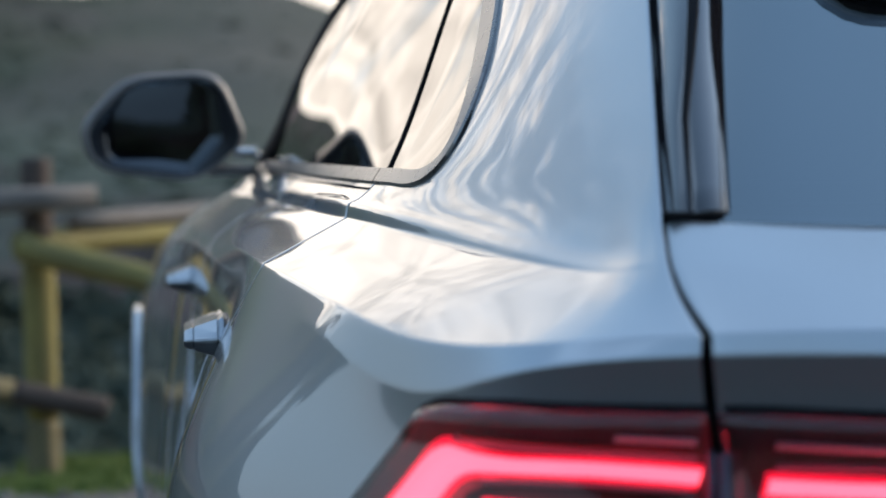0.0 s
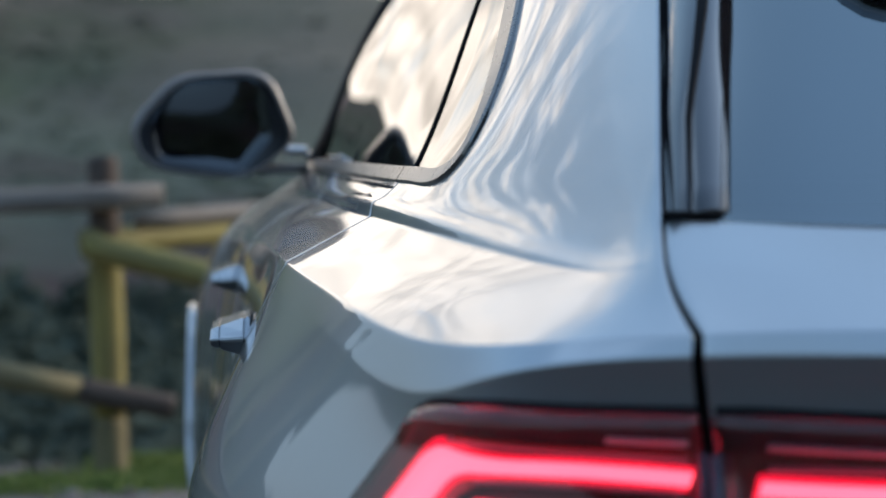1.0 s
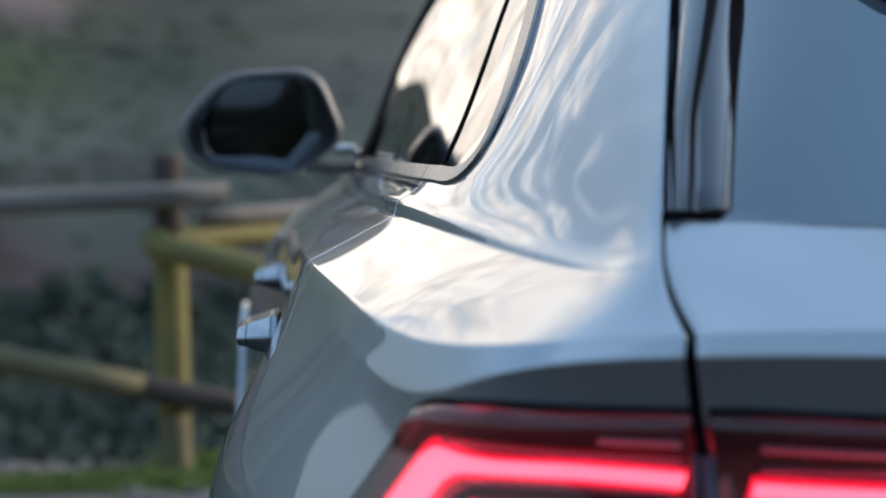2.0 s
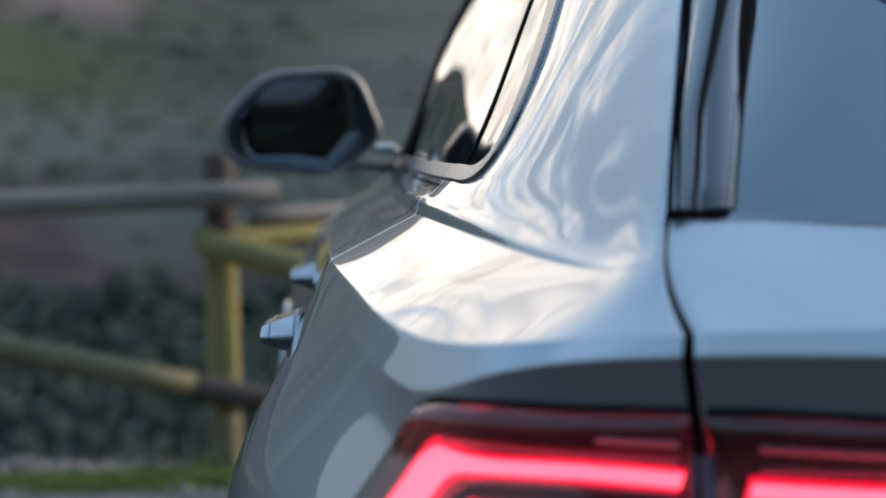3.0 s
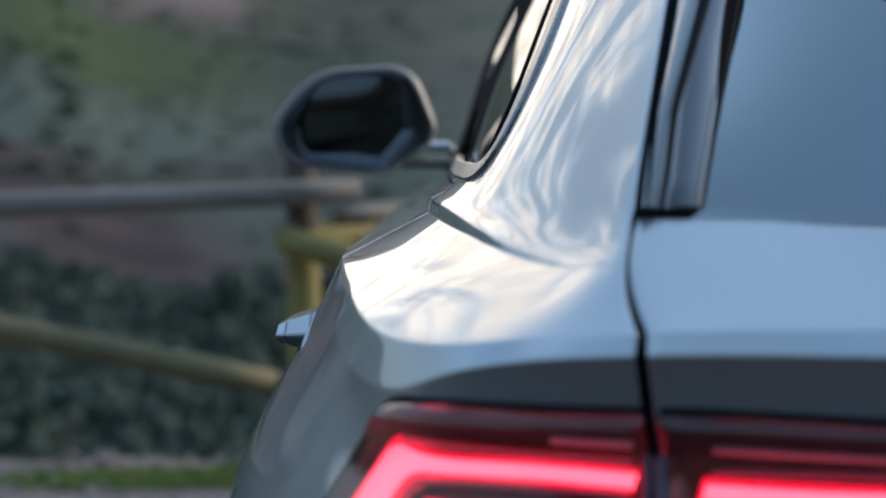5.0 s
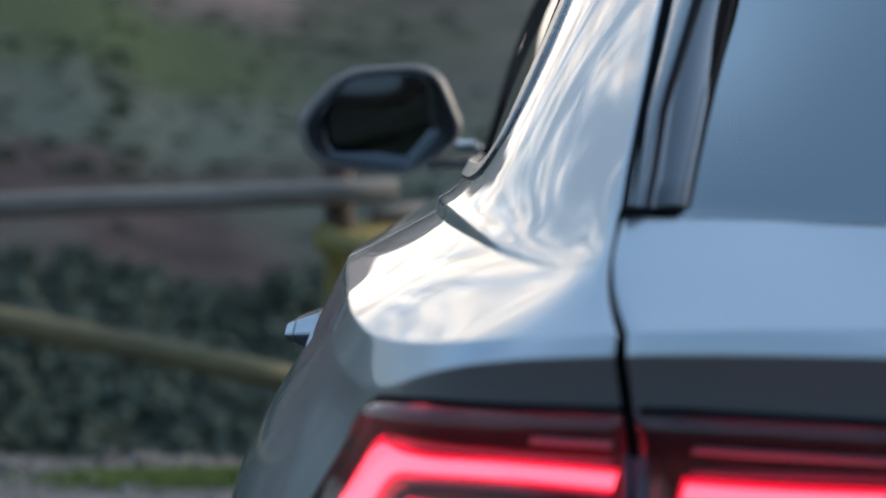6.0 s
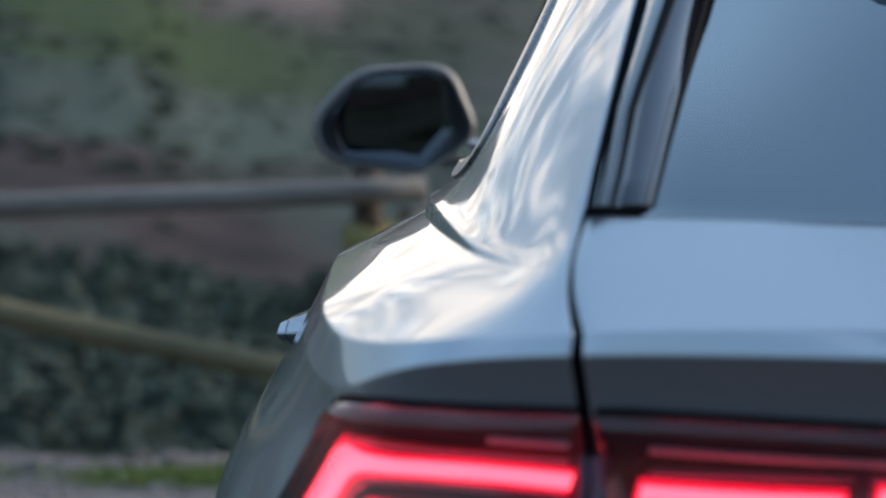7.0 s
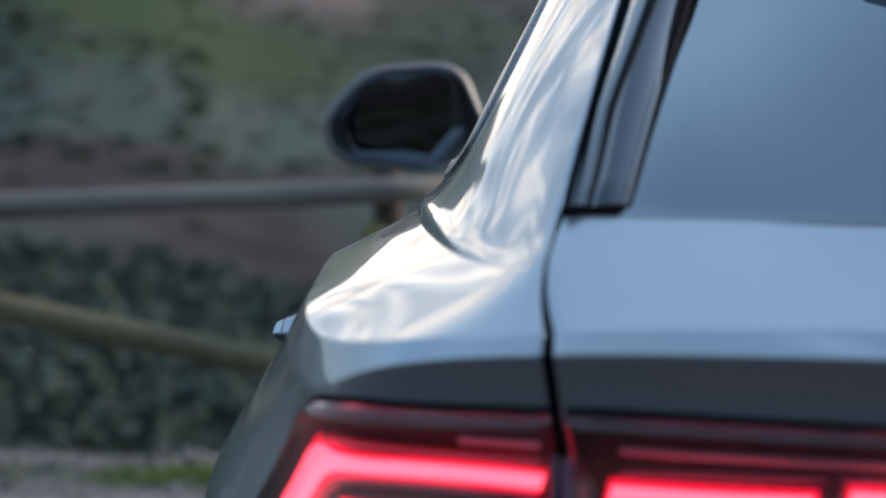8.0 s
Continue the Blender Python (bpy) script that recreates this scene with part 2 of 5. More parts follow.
def spline(ts, ps, q):
    """Natural cubic spline through ps at ts, read at q."""
    ts, ps, q = np.asarray(ts, float), np.asarray(ps, float), np.asarray(q, float)
    n, h = len(ts), np.diff(ts)
    A, R = np.eye(n), np.zeros((n, ps.shape[1]))
    for i in range(1, n - 1):
        A[i, i - 1], A[i, i], A[i, i + 1] = h[i - 1], 2 * (h[i - 1] + h[i]), h[i]
        R[i] = 6 * ((ps[i + 1] - ps[i]) / h[i] - (ps[i] - ps[i - 1]) / h[i - 1])
    M = np.linalg.solve(A, R)
    k = np.clip(np.searchsorted(ts, q, side="right") - 1, 0, n - 2)
    a, b, w = (ts[k + 1] - q)[:, None], (q - ts[k])[:, None], h[k][:, None]
    return (M[k] * a ** 3 + M[k + 1] * b ** 3) / (6 * w) + (ps[k] / w - M[k] * w / 6) * a + (ps[k + 1] / w - M[k + 1] * w / 6) * b


# ---- the car's skin: long curves that run from the tail's middle round the corner to the nose ----
# each curve: (half width, ahead, height) at the stations
STATION = [0, 0.35, 0.67, 0.775, 0.89, 1.15, 1.40, 1.71, 1.94, 2.44, 3.14, 3.69, 4.15, 4.65, 5.2, 5.6, 6.3]
C_BOTTOM = [(0, .00, .30), (.35, .01, .30), (.68, .05, .30), (.78, .09, .30), (.86, .16, .30), (.92, .42, .28), (.955, .65, .27), (.965, .97, .26), (.955, 1.25, .26),
            (.93, 1.7, .25), (.925, 2.4, .25), (.93, 2.95, .25), (.95, 3.4, .26), (.96, 3.9, .26), (.92, 4.45, .26), (.74, 4.74, .26), (0, 4.9, .26)]
C_LOW = [(0, -.11, .45), (.35, -.09, .45), (.72, -.04, .45), (.84, .02, .45), (.905, .13, .45), (.96, .42, .45), (0.992, 0.65, 0.45), (1.003, 0.97, 0.45), (.985, 1.25, .45),
            (0.968, 1.7, 0.45), (0.966, 2.4, 0.45), (0.972, 2.95, 0.45), (1, 3.4, 0.45), (1.012, 3.9, 0.45), (.965, 4.45, .45), (.77, 4.79, .45), (0, 4.95, .45)]
C_WIDE = [(0, -.10, .64), (.35, -.08, .64), (.72, -.03, .64), (.835, .03, .64), (.885, .14, .64), (.952, .42, .64), (0.992, 0.65, 0.64), (1.004, 0.97, 0.64), (0.985, 1.25, 0.64),
            (0.962, 1.7, 0.64), (0.96, 2.4, 0.64), (0.968, 2.95, 0.64), (1, 3.4, 0.64), (1.01, 3.9, 0.63), (.97, 4.45, .61), (.77, 4.81, .58), (0, 4.96, .56)]
C_MID = [(0, -.09, .80), (.35, -.06, .80), (.70, -.004, .80), (.80, .05, .80), (.850, .15, .80), (.925, .42, .80), (0.974, 0.65, 0.79), (0.99, 0.97, 0.79), (.968, 1.22, .79),
            (.95, 1.7, .79), (.948, 2.4, .79), (.957, 2.95, .79), (.99, 3.4, .79), (1.0, 3.9, .78), (.955, 4.45, .74), (.75, 4.80, .70), (0, 4.95, .68)]
C_UNDER = [(0, -0.0655, 0.905), (0.35, -0.0315, 0.905), (0.673, 0.012, 0.905), (0.775, 0.057, 0.905), (0.825, 0.152, 0.898), (0.889, 0.41, 0.9), (0.9155, 0.65, 0.9), (0.9335, 0.97, 0.905), (0.9305, 1.2, 0.905),
            (.932, 1.7, .90), (.932, 2.4, .895), (.94, 2.95, .89), (.965, 3.4, .885), (.975, 3.9, .86), (.935, 4.45, .80), (.74, 4.78, .75), (0, 4.93, .73)]
C_LIP = [(0, -.080, .959), (.35, -.046, .959), (.671, -.001, .959), (0.77, 0.044, 0.950), (0.822, 0.144, 0.926), (0.8755, 0.408, 0.938), (0.8885, 0.65, 0.949), (0.9088, 0.97, 0.955), (0.911, 1.2, 0.955),
            (.918, 1.7, .95), (.92, 2.4, .944), (.927, 2.95, .935), (.945, 3.4, .925), (.955, 3.9, .90), (.92, 4.45, .84), (.735, 4.77, .785), (0, 4.91, .765)]
C_CREASE = [(0, -0.06, 0.9755), (0.35, -0.03, 0.9755), (0.669, 0.004, 0.973), (.756, .050, .965), (.812, .150, .957), (.862, .41, .966), (.877, .65, .971), (.897, .97, .978), (.902, 1.2, .979),
            (.905, 1.7, .975), (.907, 2.4, .968), (.912, 2.95, .96), (.925, 3.4, .95), (.93, 3.9, .93), (.90, 4.45, .87), (.72, 4.75, .81), (0, 4.88, .79)]
C_BLISTER = [(0, -0.0049, 0.994), (0.35, 0.0262, 0.9952), (0.6738, 0.0678, 0.9968), (0.725, 0.105, 0.985), (0.772, 0.22, 0.983), (0.815, 0.43, 0.99), (0.835, 0.66, 0.995), (0.852, 0.97, 1.001), (0.856, 1.2, 1.001),
            (.86, 1.7, 1.003), (.868, 2.4, .998), (.875, 2.95, .992), (.89, 3.4, .982), (.89, 3.9, .957), (.86, 4.45, .89), (.69, 4.74, .825), (0, 4.86, .81)]
C_STEPLOW = [(0, 0.027, 1.0068), (0.35, 0.0588, 1.0086), (0.6723, 0.1048, 1.0123), (0.7025, 0.168, 1.0055), (0.729, 0.273, 1.0062), (0.76, 0.449, 1.0115), (0.785, 0.668, 1.017), (0.809, 0.97, 1.022), (0.817, 1.2, 1.022),
            (0.819, 1.7, 1.02), (0.823, 2.4, 1.017), (.835, 2.95, 1.015), (.85, 3.4, 1.006), (.85, 3.9, .975), (.82, 4.45, .905), (.66, 4.735, .838), (0, 4.84, .828)]
C_STEPTOP = [(0, 0.0343, 1.0097), (0.35, 0.0662, 1.0116), (0.6714, 0.1132, 1.0158), (0.7, 0.17, 1.0085), (0.727, 0.275, 1.0115), (0.757, 0.45, 1.022), (0.782, 0.67, 1.031), (0.806, 0.97, 1.0375), (0.814, 1.2, 1.039),
            (.814, 1.7, 1.034), (.817, 2.4, 1.03), (.822, 2.95, 1.028), (.835, 3.4, 1.016), (.83, 3.9, .985), (.79, 4.45, .915), (.64, 4.73, .848), (0, 4.83, .838)]
C_FOOT = [(0, 0.0604, 1.0201), (0.35, 0.0928, 1.0226), (0.6672, 0.1434, 1.0285), (0.688, 0.1975, 1.0212), (0.711, 0.2925, 1.0243), (0.7415, 0.4625, 1.031), (0.77, 0.685, 1.037), (0.7925, 0.965, 1.0418), (0.7985, 1.2, 1.043),
          (0.802, 1.7, 1.044), (0.8035, 2.4, 1.042), (0.8075, 2.95, 1.041), (0.815, 3.325, 1.0345), (0.8, 3.9, 0.994), (0.755, 4.45, 0.924), (0.61, 4.725, 0.8555), (0, 4.82, 0.844)]
C_BELT = [(0, 0.085, 1.03), (0.35, 0.118, 1.033), (0.662, 0.172, 1.0405), (.680, .225, 1.043), (.699, .310, 1.046), (.730, .475, 1.049), (.762, .70, 1.052), (.783, .96, 1.055), (.787, 1.2, 1.056),
            (.79, 1.7, 1.056), (.79, 2.4, 1.056), (.793, 2.95, 1.056), (.795, 3.25, 1.055), (.77, 3.9, 1.005), (.72, 4.45, .935), (.58, 4.72, .865), (0, 4.81, .852)]
G_LOW = [(0, .235, 1.112), (.35, .258, 1.113), (.646, .295, 1.115), (.664, .345, 1.115), (.684, .415, 1.113), (.716, .545, 1.110), (.736, .68, 1.108), (.743, .98, 1.108), (.7505, 1.2, 1.108),
         (.763, 1.7, 1.108), (.767, 2.35, 1.108), (.769, 2.80, 1.108), (.773, 3.06, 1.112)]
G_MID = [(0, .385, 1.205), (.33, .415, 1.206), (.619, .462, 1.210), (.633, .515, 1.213), (.650, .600, 1.218), (.674, .74, 1.222), (.680, .89, 1.225), (.6855, 1.05, 1.225), (.693, 1.25, 1.225),
         (.707, 1.7, 1.225), (.716, 2.25, 1.225), (.723, 2.60, 1.225), (.733, 2.83, 1.23)]
G_HIGH = [(0, .64, 1.345), (.31, .67, 1.345), (.575, .725, 1.35), (.586, .775, 1.355), (.598, .85, 1.36), (.615, .97, 1.365), (.626, 1.1, 1.37), (.632, 1.22, 1.37), (.637, 1.4, 1.37),
          (.643, 1.75, 1.37), (.648, 2.12, 1.37), (.655, 2.38, 1.37), (.660, 2.56, 1.37)]
G_RAIL = [(0, .95, 1.50), (.27, .98, 1.50), (.52, 1.06, 1.49), (.528, 1.10, 1.495), (.536, 1.15, 1.50), (.546, 1.23, 1.51), (.553, 1.32, 1.52), (.559, 1.43, 1.53), (.563, 1.56, 1.537),
          (.568, 1.76, 1.54), (.568, 2.0, 1.54), (.563, 2.15, 1.535), (.552, 2.28, 1.525)]

T = np.concatenate([np.linspace(a, b, max(3, int((b - a) / 0.006)), endpoint=False) for a, b in zip(STATION[:-1], STATION[1:])] + [[STATION[-1]]])


def run(curve):
    n = len(curve)
    q = np.minimum(T, STATION[n - 1])
    return spline(STATION[:n], curve, q)


def across(curves, count, ease="even"):
    """Sections through the given long curves, each with count + 1 samples: (len(T), count + 1, 3). ease: where samples crowd."""
    rows = [run(c) for c in curves]
    w = np.linspace(0, 1, count + 1)
    w = {"even": w, "end": 1 - (1 - w) ** 1.7, "both": 0.5 - 0.5 * np.cos(math.pi * w)}[ease]
    out = []
    for k in range(len(T)):
        p = np.array([r[k] for r in rows])
        d = np.concatenate([[0], np.cumsum(np.linalg.norm(np.diff(p, axis=0), axis=1) + 1e-4)])
        out.append(spline(d, p, w * d[-1]))
    return np.array(out)


def faired(a, axis, sigma):
    """A running mean with a bell-shaped weight; the ends stay."""
    a = np.moveaxis(a, axis, 0)
    k = int(3 * sigma) + 1
    w = np.exp(-0.5 * (np.arange(-k, k + 1) / sigma) ** 2)
    w /= w.sum()
    padded = np.concatenate([2 * a[:1] - a[k:0:-1], a, 2 * a[-1:] - a[-2:-k - 2:-1]])
    out = sum(w[j] * padded[j:j + len(a)] for j in range(2 * k + 1))
    return np.moveaxis(out, 0, axis)


LOWER = across([C_BOTTOM, C_LOW, C_WIDE, C_MID, C_UNDER, C_LIP], 70, "end")
LIP = across([C_LIP, C_CREASE], 6)
MIDDLE = across([C_CREASE, C_BLISTER, C_STEPLOW], 30, "both")
STEP = across([C_STEPLOW, C_STEPTOP], 4)
BAND = across([C_STEPTOP, C_FOOT, C_BELT], 10)
UPPER = across([C_BELT, G_LOW, G_MID, G_HIGH, G_RAIL], 80)
# fair the long lines: gently round the corner, strongly along the flank
for block in (LOWER, LIP, MIDDLE, STEP, BAND, UPPER):
    soft, firm = faired(block, 0, 14.0), faired(block, 0, 3.0)
    w = np.clip((T - 0.95) / 0.25, 0, 1)[:, None, None]
    block[:] = soft * w + firm * (1 - w)
SKIN = np.concatenate([LOWER, LIP[:, 1:], MIDDLE[:, 1:], STEP[:, 1:], BAND[:, 1:], UPPER[:, 1:]], axis=1)
N_CREASE, N_STEP, N_BELT, N_TOP = 76, 110, 120, SKIN.shape[1] - 1
# the roof pillar flows out of the shoulder behind the doors; along the doors the belt stays an edge
flow = SKIN.copy()
flow[:, N_STEP + 2:] = faired(SKIN[:, N_STEP + 2:], 1, 5.0)
w = (np.clip((2.0 - T) / 0.3, 0, 1) * np.clip((T - 0.665) / 0.03, 0, 1))[:, None, None]
flow = flow * w + SKIN * (1 - w)
low_fair = faired(SKIN[:, :66], 1, 2.0)
SKIN = np.concatenate([low_fair, flow[:, 66:]], axis=1)
# the pillar is one clean sweep along the car, with no waves in it
span_t = (T >= 0.668) & (T <= 1.80)
clean = SKIN.copy()
basis = np.polynomial.chebyshev.chebvander((T[span_t] - 1.234) / 0.566, 3)
for i in range(N_BELT - 10, N_TOP + 1):
    clean[span_t, i] = basis @ np.linalg.lstsq(basis, SKIN[span_t, i], rcond=None)[0]
clean[:, N_BELT + 3:] = faired(clean[:, N_BELT + 3:], 1, 9.0)
w = (np.clip((1.80 - T) / 0.35, 0, 1) * np.clip((T - 0.668) / 0.004, 0, 1))[:, None] * np.clip((np.arange(N_TOP + 1) - N_BELT + 9) / 13, 0, 1)[None]
SKIN = SKIN * (1 - w[..., None]) + clean * w[..., None]
# the tailgate's top is one flat slope from the glass to the lip
lid = slice(N_CREASE + 1, N_BELT)
span = np.linalg.norm(np.diff(SKIN[:, N_CREASE:N_BELT + 1, 1:], axis=1), axis=2)
part_way = (np.cumsum(span, axis=1) / span.sum(1, keepdims=True))[:, :-1, None]
straight = SKIN[:, N_CREASE, None, 1:] * (1 - part_way) + SKIN[:, N_BELT, None, 1:] * part_way
wl = np.clip((0.70 - T) / 0.05, 0, 1)[:, None, None]
SKIN[:, lid, 1:] = SKIN[:, lid, 1:] * (1 - wl) + straight * wl
for _ in range(2):
    SKIN[:, 1:-1] = 0.25 * SKIN[:, :-2] + 0.5 * SKIN[:, 1:-1] + 0.25 * SKIN[:, 2:]
N_ROWS = N_TOP + 1
du = np.gradient(SKIN, axis=0)
dv = np.gradient(SKIN, axis=1)
NORMAL = np.cross(dv, du)
NORMAL /= np.linalg.norm(NORMAL, axis=2, keepdims=True) + 1e-12
if NORMAL[np.searchsorted(T, 1.7), 40, 0] < 0:
    NORMAL = -NORMAL


def at_row(i, t, off=0.0):
    """Points of the skin's row i at the places t along the car, lifted off it by off."""
    t = np.asarray(t, float)
    p = np.stack([np.interp(t, T, SKIN[:, i, k]) for k in range(3)], -1)
    if np.any(off):
        n = np.stack([np.interp(t, T, NORMAL[:, i, k]) for k in range(3)], -1)
        p = p + n * np.asarray(off)[..., None]
    return p


def t_ahead(i, y, t0=0.9, t1=5.2):
    """Where row i lies y metres ahead, on the flank."""
    k = (T >= t0) & (T <= t1)
    return float(np.interp(y, SKIN[k, i, 1], T[k]))


def at_height(t, z, off=0.0, top=None):
    """The point of the lower skin at t and height z, and lifted by off."""
    top = N_TOP if top is None else top
    k = min(int(np.searchsorted(T, t, side="right")) - 1, len(T) - 2)
    u = (t - T[k]) / (T[k + 1] - T[k])
    col = SKIN[k, :top + 1] * (1 - u) + SKIN[k + 1, :top + 1] * u
    r = float(np.interp(z, np.maximum.accumulate(col[:, 2] + 1e-9 * np.arange(top + 1)), np.arange(top + 1)))
    i = min(int(r), top - 1)
    w = r - i
    return col[i] * (1 - w) + col[i + 1] * w + NORMAL[k, min(int(r + 0.5), top)] * off


def arched(p):
    """Opens the wheel arches in a grid of points; returns the grid and which points stay."""
    q = p.reshape(-1, 3)
    keep = np.ones(len(q), bool)
    for wy, arch in zip(WHEELS, ARCHES):
        dy, dz = q[:, 1] - wy, q[:, 2] - AXLE
        d = np.hypot(dy, dz)
        inside = (d < arch) & (np.abs(q[:, 0]) > 0.6)
        keep &= ~inside
        k = arch / np.maximum(d, 1e-3)
        q[inside, 1], q[inside, 2] = wy + dy[inside] * k[inside], AXLE + dz[inside] * k[inside]
    return q.reshape(p.shape), keep


def panel(name, r0, r1, left_edge, right_edge, cols, mat, parent, side, fold=0.012, off=0.0, label=""):
    """A body panel: the skin's rows r0 to r1 between two shut lines, given as functions of the row."""
    w = np.linspace(0, 1, cols)
    lift = off if callable(off) else (lambda i: off)
    rows = [at_row(i, left_edge(i) * (1 - w) + right_edge(i) * w, lift(i)) for i in range(r0, r1 + 1)]
    p = np.array(rows)
    p, keep = arched(p)
    p[..., 0] *= side
    ob = sheet(name, p, mat, parent, fold, Vector((side, -0.35, 0.25)), keep)
    if label:
        tagged(ob, label)
    return ob


# shut lines, as places along the car for each row of the skin
GAP = 0.0040
LID_GAP = 0.0042


def line_of(points):
    """A shut line through (height, ahead) pairs on the flank."""
    zs, ys = [p[0] for p in points], [p[1] for p in points]
    cache = {}

    def f(i):
        if i not in cache:
            t = 1.8
            for _ in range(4):
                z = float(np.interp(t, T, SKIN[:, i, 2]))
                t = t_ahead(i, float(np.interp(z, zs, ys)))
            cache[i] = t
        return cache[i]
    return f


REAR_SHUT = line_of([(.26, 1.42), (.60, 1.36), (.70, 1.29), (.79, 1.215), (.90, 1.095), (.975, 1.008), (.985, 1.012), (1.008, 1.040), (1.030, 1.055), (1.060, 1.040), (1.10, 1.04)])
MID_SHUT = line_of([(.26, 2.10), (1.06, 2.12), (1.5, 1.95)])
FRONT_SHUT = line_of([(.26, 3.38), (.6, 3.36), (.95, 3.26), (1.06, 3.22)])


def LAMP_IN(i):
    z = float(SKIN[np.searchsorted(T, 0.66), i, 2])
    return float(np.interp(z, [.60, .80, .87, .90, .928, .955, .97], [.62, .635, .650, .656, .663, .667, .668]))


TRIM_EDGE = line_of([(1.048, .815), (1.056, .780), (1.066, .745), (1.080, .720), (1.10, .706), (1.115, .708), (1.17, .764), (1.235, .886), (1.37, 1.15), (1.52, 1.36)])


def shifted(f, d):
    return lambda i: f(i) + d


TAIL = lambda i: 0.0


def glass_set(i):
    """The side glass stands behind the belt's ledge at its foot and comes flush higher up."""
    z = float(SKIN[np.searchsorted(T, 2.0), i, 2])
    return -0.001 - 0.017 * float(np.clip((1.26 - z) / 0.204, 0, 1)) ** 2


NOSE = lambda i: STATION[-1]


def empty(name):
    e = bpy.data.objects.new(name, None)
    scene.collection.objects.link(e)
    return e


car = empty("car")
tagged(car, "silver sport utility car parked on gravel, tail lights lit", "car")

def on_skin(z, y, off=0.0, t0=0.9, t1=4.15):
    """The skin's point at a height and a distance ahead."""
    for _ in range(26):
        t = 0.5 * (t0 + t1)
        if at_height(t, z)[1] < y:
            t0 = t
        else:
            t1 = t
    return at_height(0.5 * (t0 + t1), z, off)


def strip(name, path, half, lift, mat, parent, side=1, label="", base=-0.003, outward=None):
    """A bar with bevelled edges laid along a path on the car's side; half: half its width, or one for each point."""
    p = np.array(path, float)
    p[:, 0] *= side
    u = np.gradient(p, axis=0)
    u /= np.linalg.norm(u, axis=1, keepdims=True)
    out = np.broadcast_to(np.array(outward if outward is not None else (side * 0.9, -0.1, 0.35), float), p.shape)
    n = out - u * (u * out).sum(1)[:, None]
    n /= np.linalg.norm(n, axis=1, keepdims=True)
    w = np.cross(n, u)
    half = np.broadcast_to(np.asarray(half, float), (len(p),))
    lift = np.broadcast_to(np.asarray(lift, float), (len(p),))
    prof = [(-1.0, None), (-1.0, 0.62), (-0.82, 1.0), (0.82, 1.0), (1.0, 0.62), (1.0, None)]
    rows = [p + w * (half * a)[:, None] + n * (lift * h if h is not None else 0 * lift + base)[:, None] for a, h in prof]
    g = np.stack(rows, 1)
    bm = bmesh.new()
    vs = [[bm.verts.new(c) for c in r] for r in g]
    for k in range(len(vs) - 1):
        for j in range(6):
            bm.faces.new((vs[k][j], vs[k][(j + 1) % 6], vs[k + 1][(j + 1) % 6], vs[k + 1][j]))
    bm.faces.new(vs[0][::-1]); bm.faces.new(vs[-1])
    for e in bm.edges:
        e.smooth = len(e.link_faces) == 2 and e.link_faces[0].normal.dot(e.link_faces[1].normal) > 0.9
    ob = part(name, bm, mat, parent, label)
    return ob


def smooth_path(pts, n):
    p = np.array(pts, float)
    d = np.concatenate([[0], np.cumsum(np.linalg.norm(np.diff(p, axis=0), axis=1))])
    return spline(d, p, np.linspace(0, d[-1], n))


def loft(rings, closed=True, caps=True):
    """A bmesh through rings of points."""
    bm = bmesh.new()
    vs = [[bm.verts.new(c) for c in r] for r in rings]
    m = len(vs[0])
    for k in range(len(vs) - 1):
        for j in range(m if closed else m - 1):
            bm.faces.new((vs[k][j], vs[k][(j + 1) % m], vs[k + 1][(j + 1) % m], vs[k + 1][j]))
    if caps:
        bm.faces.new(vs[0][::-1]); bm.faces.new(vs[-1])
    return bm


# ---- door handle: a deep grip with a chisel-shaped rear end, wide at the door and narrow outside ----
def door_handle(y0, z0, door, side):
    length, nose = 0.235, 0.028

    def section(a0, a1, shrink=0.0):
        """Rings along the grip for the share a0 to a1 of its reach."""
        rings = []
        for w in (0.0, 0.3 * nose / length, nose / length, 0.3, 0.5, 0.7, 0.85, 0.95, 1.0):
            y = y0 + length * w
            rear = min(1.0, 0.07 + 0.93 * w * length / nose)
            fore = math.sqrt(max(0.0, 1 - max(0.0, (w - 0.7) / 0.3) ** 2 * 0.93))
            skin = on_skin(z0, y + 0.012)
            reach = 0.0415 * (0.45 + 0.55 * fore)
            ring = []
            for a, up in ((a0, 1), (a1, 1), (a1, -1), (a0, -1)):
                h = (0.0212 - 0.0125 * a ** 1.25) * (min(rear, fore) if up > 0 else 1.04 * min(0.06 + 0.94 * rear, fore)) - shrink
                drop = -0.002 * a - 0.0008 * (1 - rear)
                ring.append((side * (skin[0] - 0.005 + reach * a), y + 0.010 * a * a * (1 - w) + shrink, z0 + 0.003 + drop + up * h))
            rings.append(ring)
        return rings

    def piece(name, a0, a1, label="", parent=door):
        bm = loft(section(a0, a1))
        bmesh.ops.bevel(bm, geom=bm.edges[:], offset=0.0016, segments=3, affect="EDGES", clamp_overlap=True)
        ob = part(name, bm, PAINT, parent, label, smooth=False)
        return ob
    handle = piece("door_handle", 0.155, 0.765, "silver door handle with a wedge-shaped end")
    piece("handle_foot", 0.0, 0.140, parent=handle)
    piece("handle_tip", 0.78, 1.0, parent=handle)
    part("handle_core", loft(section(0.02, 0.94, 0.0012)), BLACK, handle)
    return handle


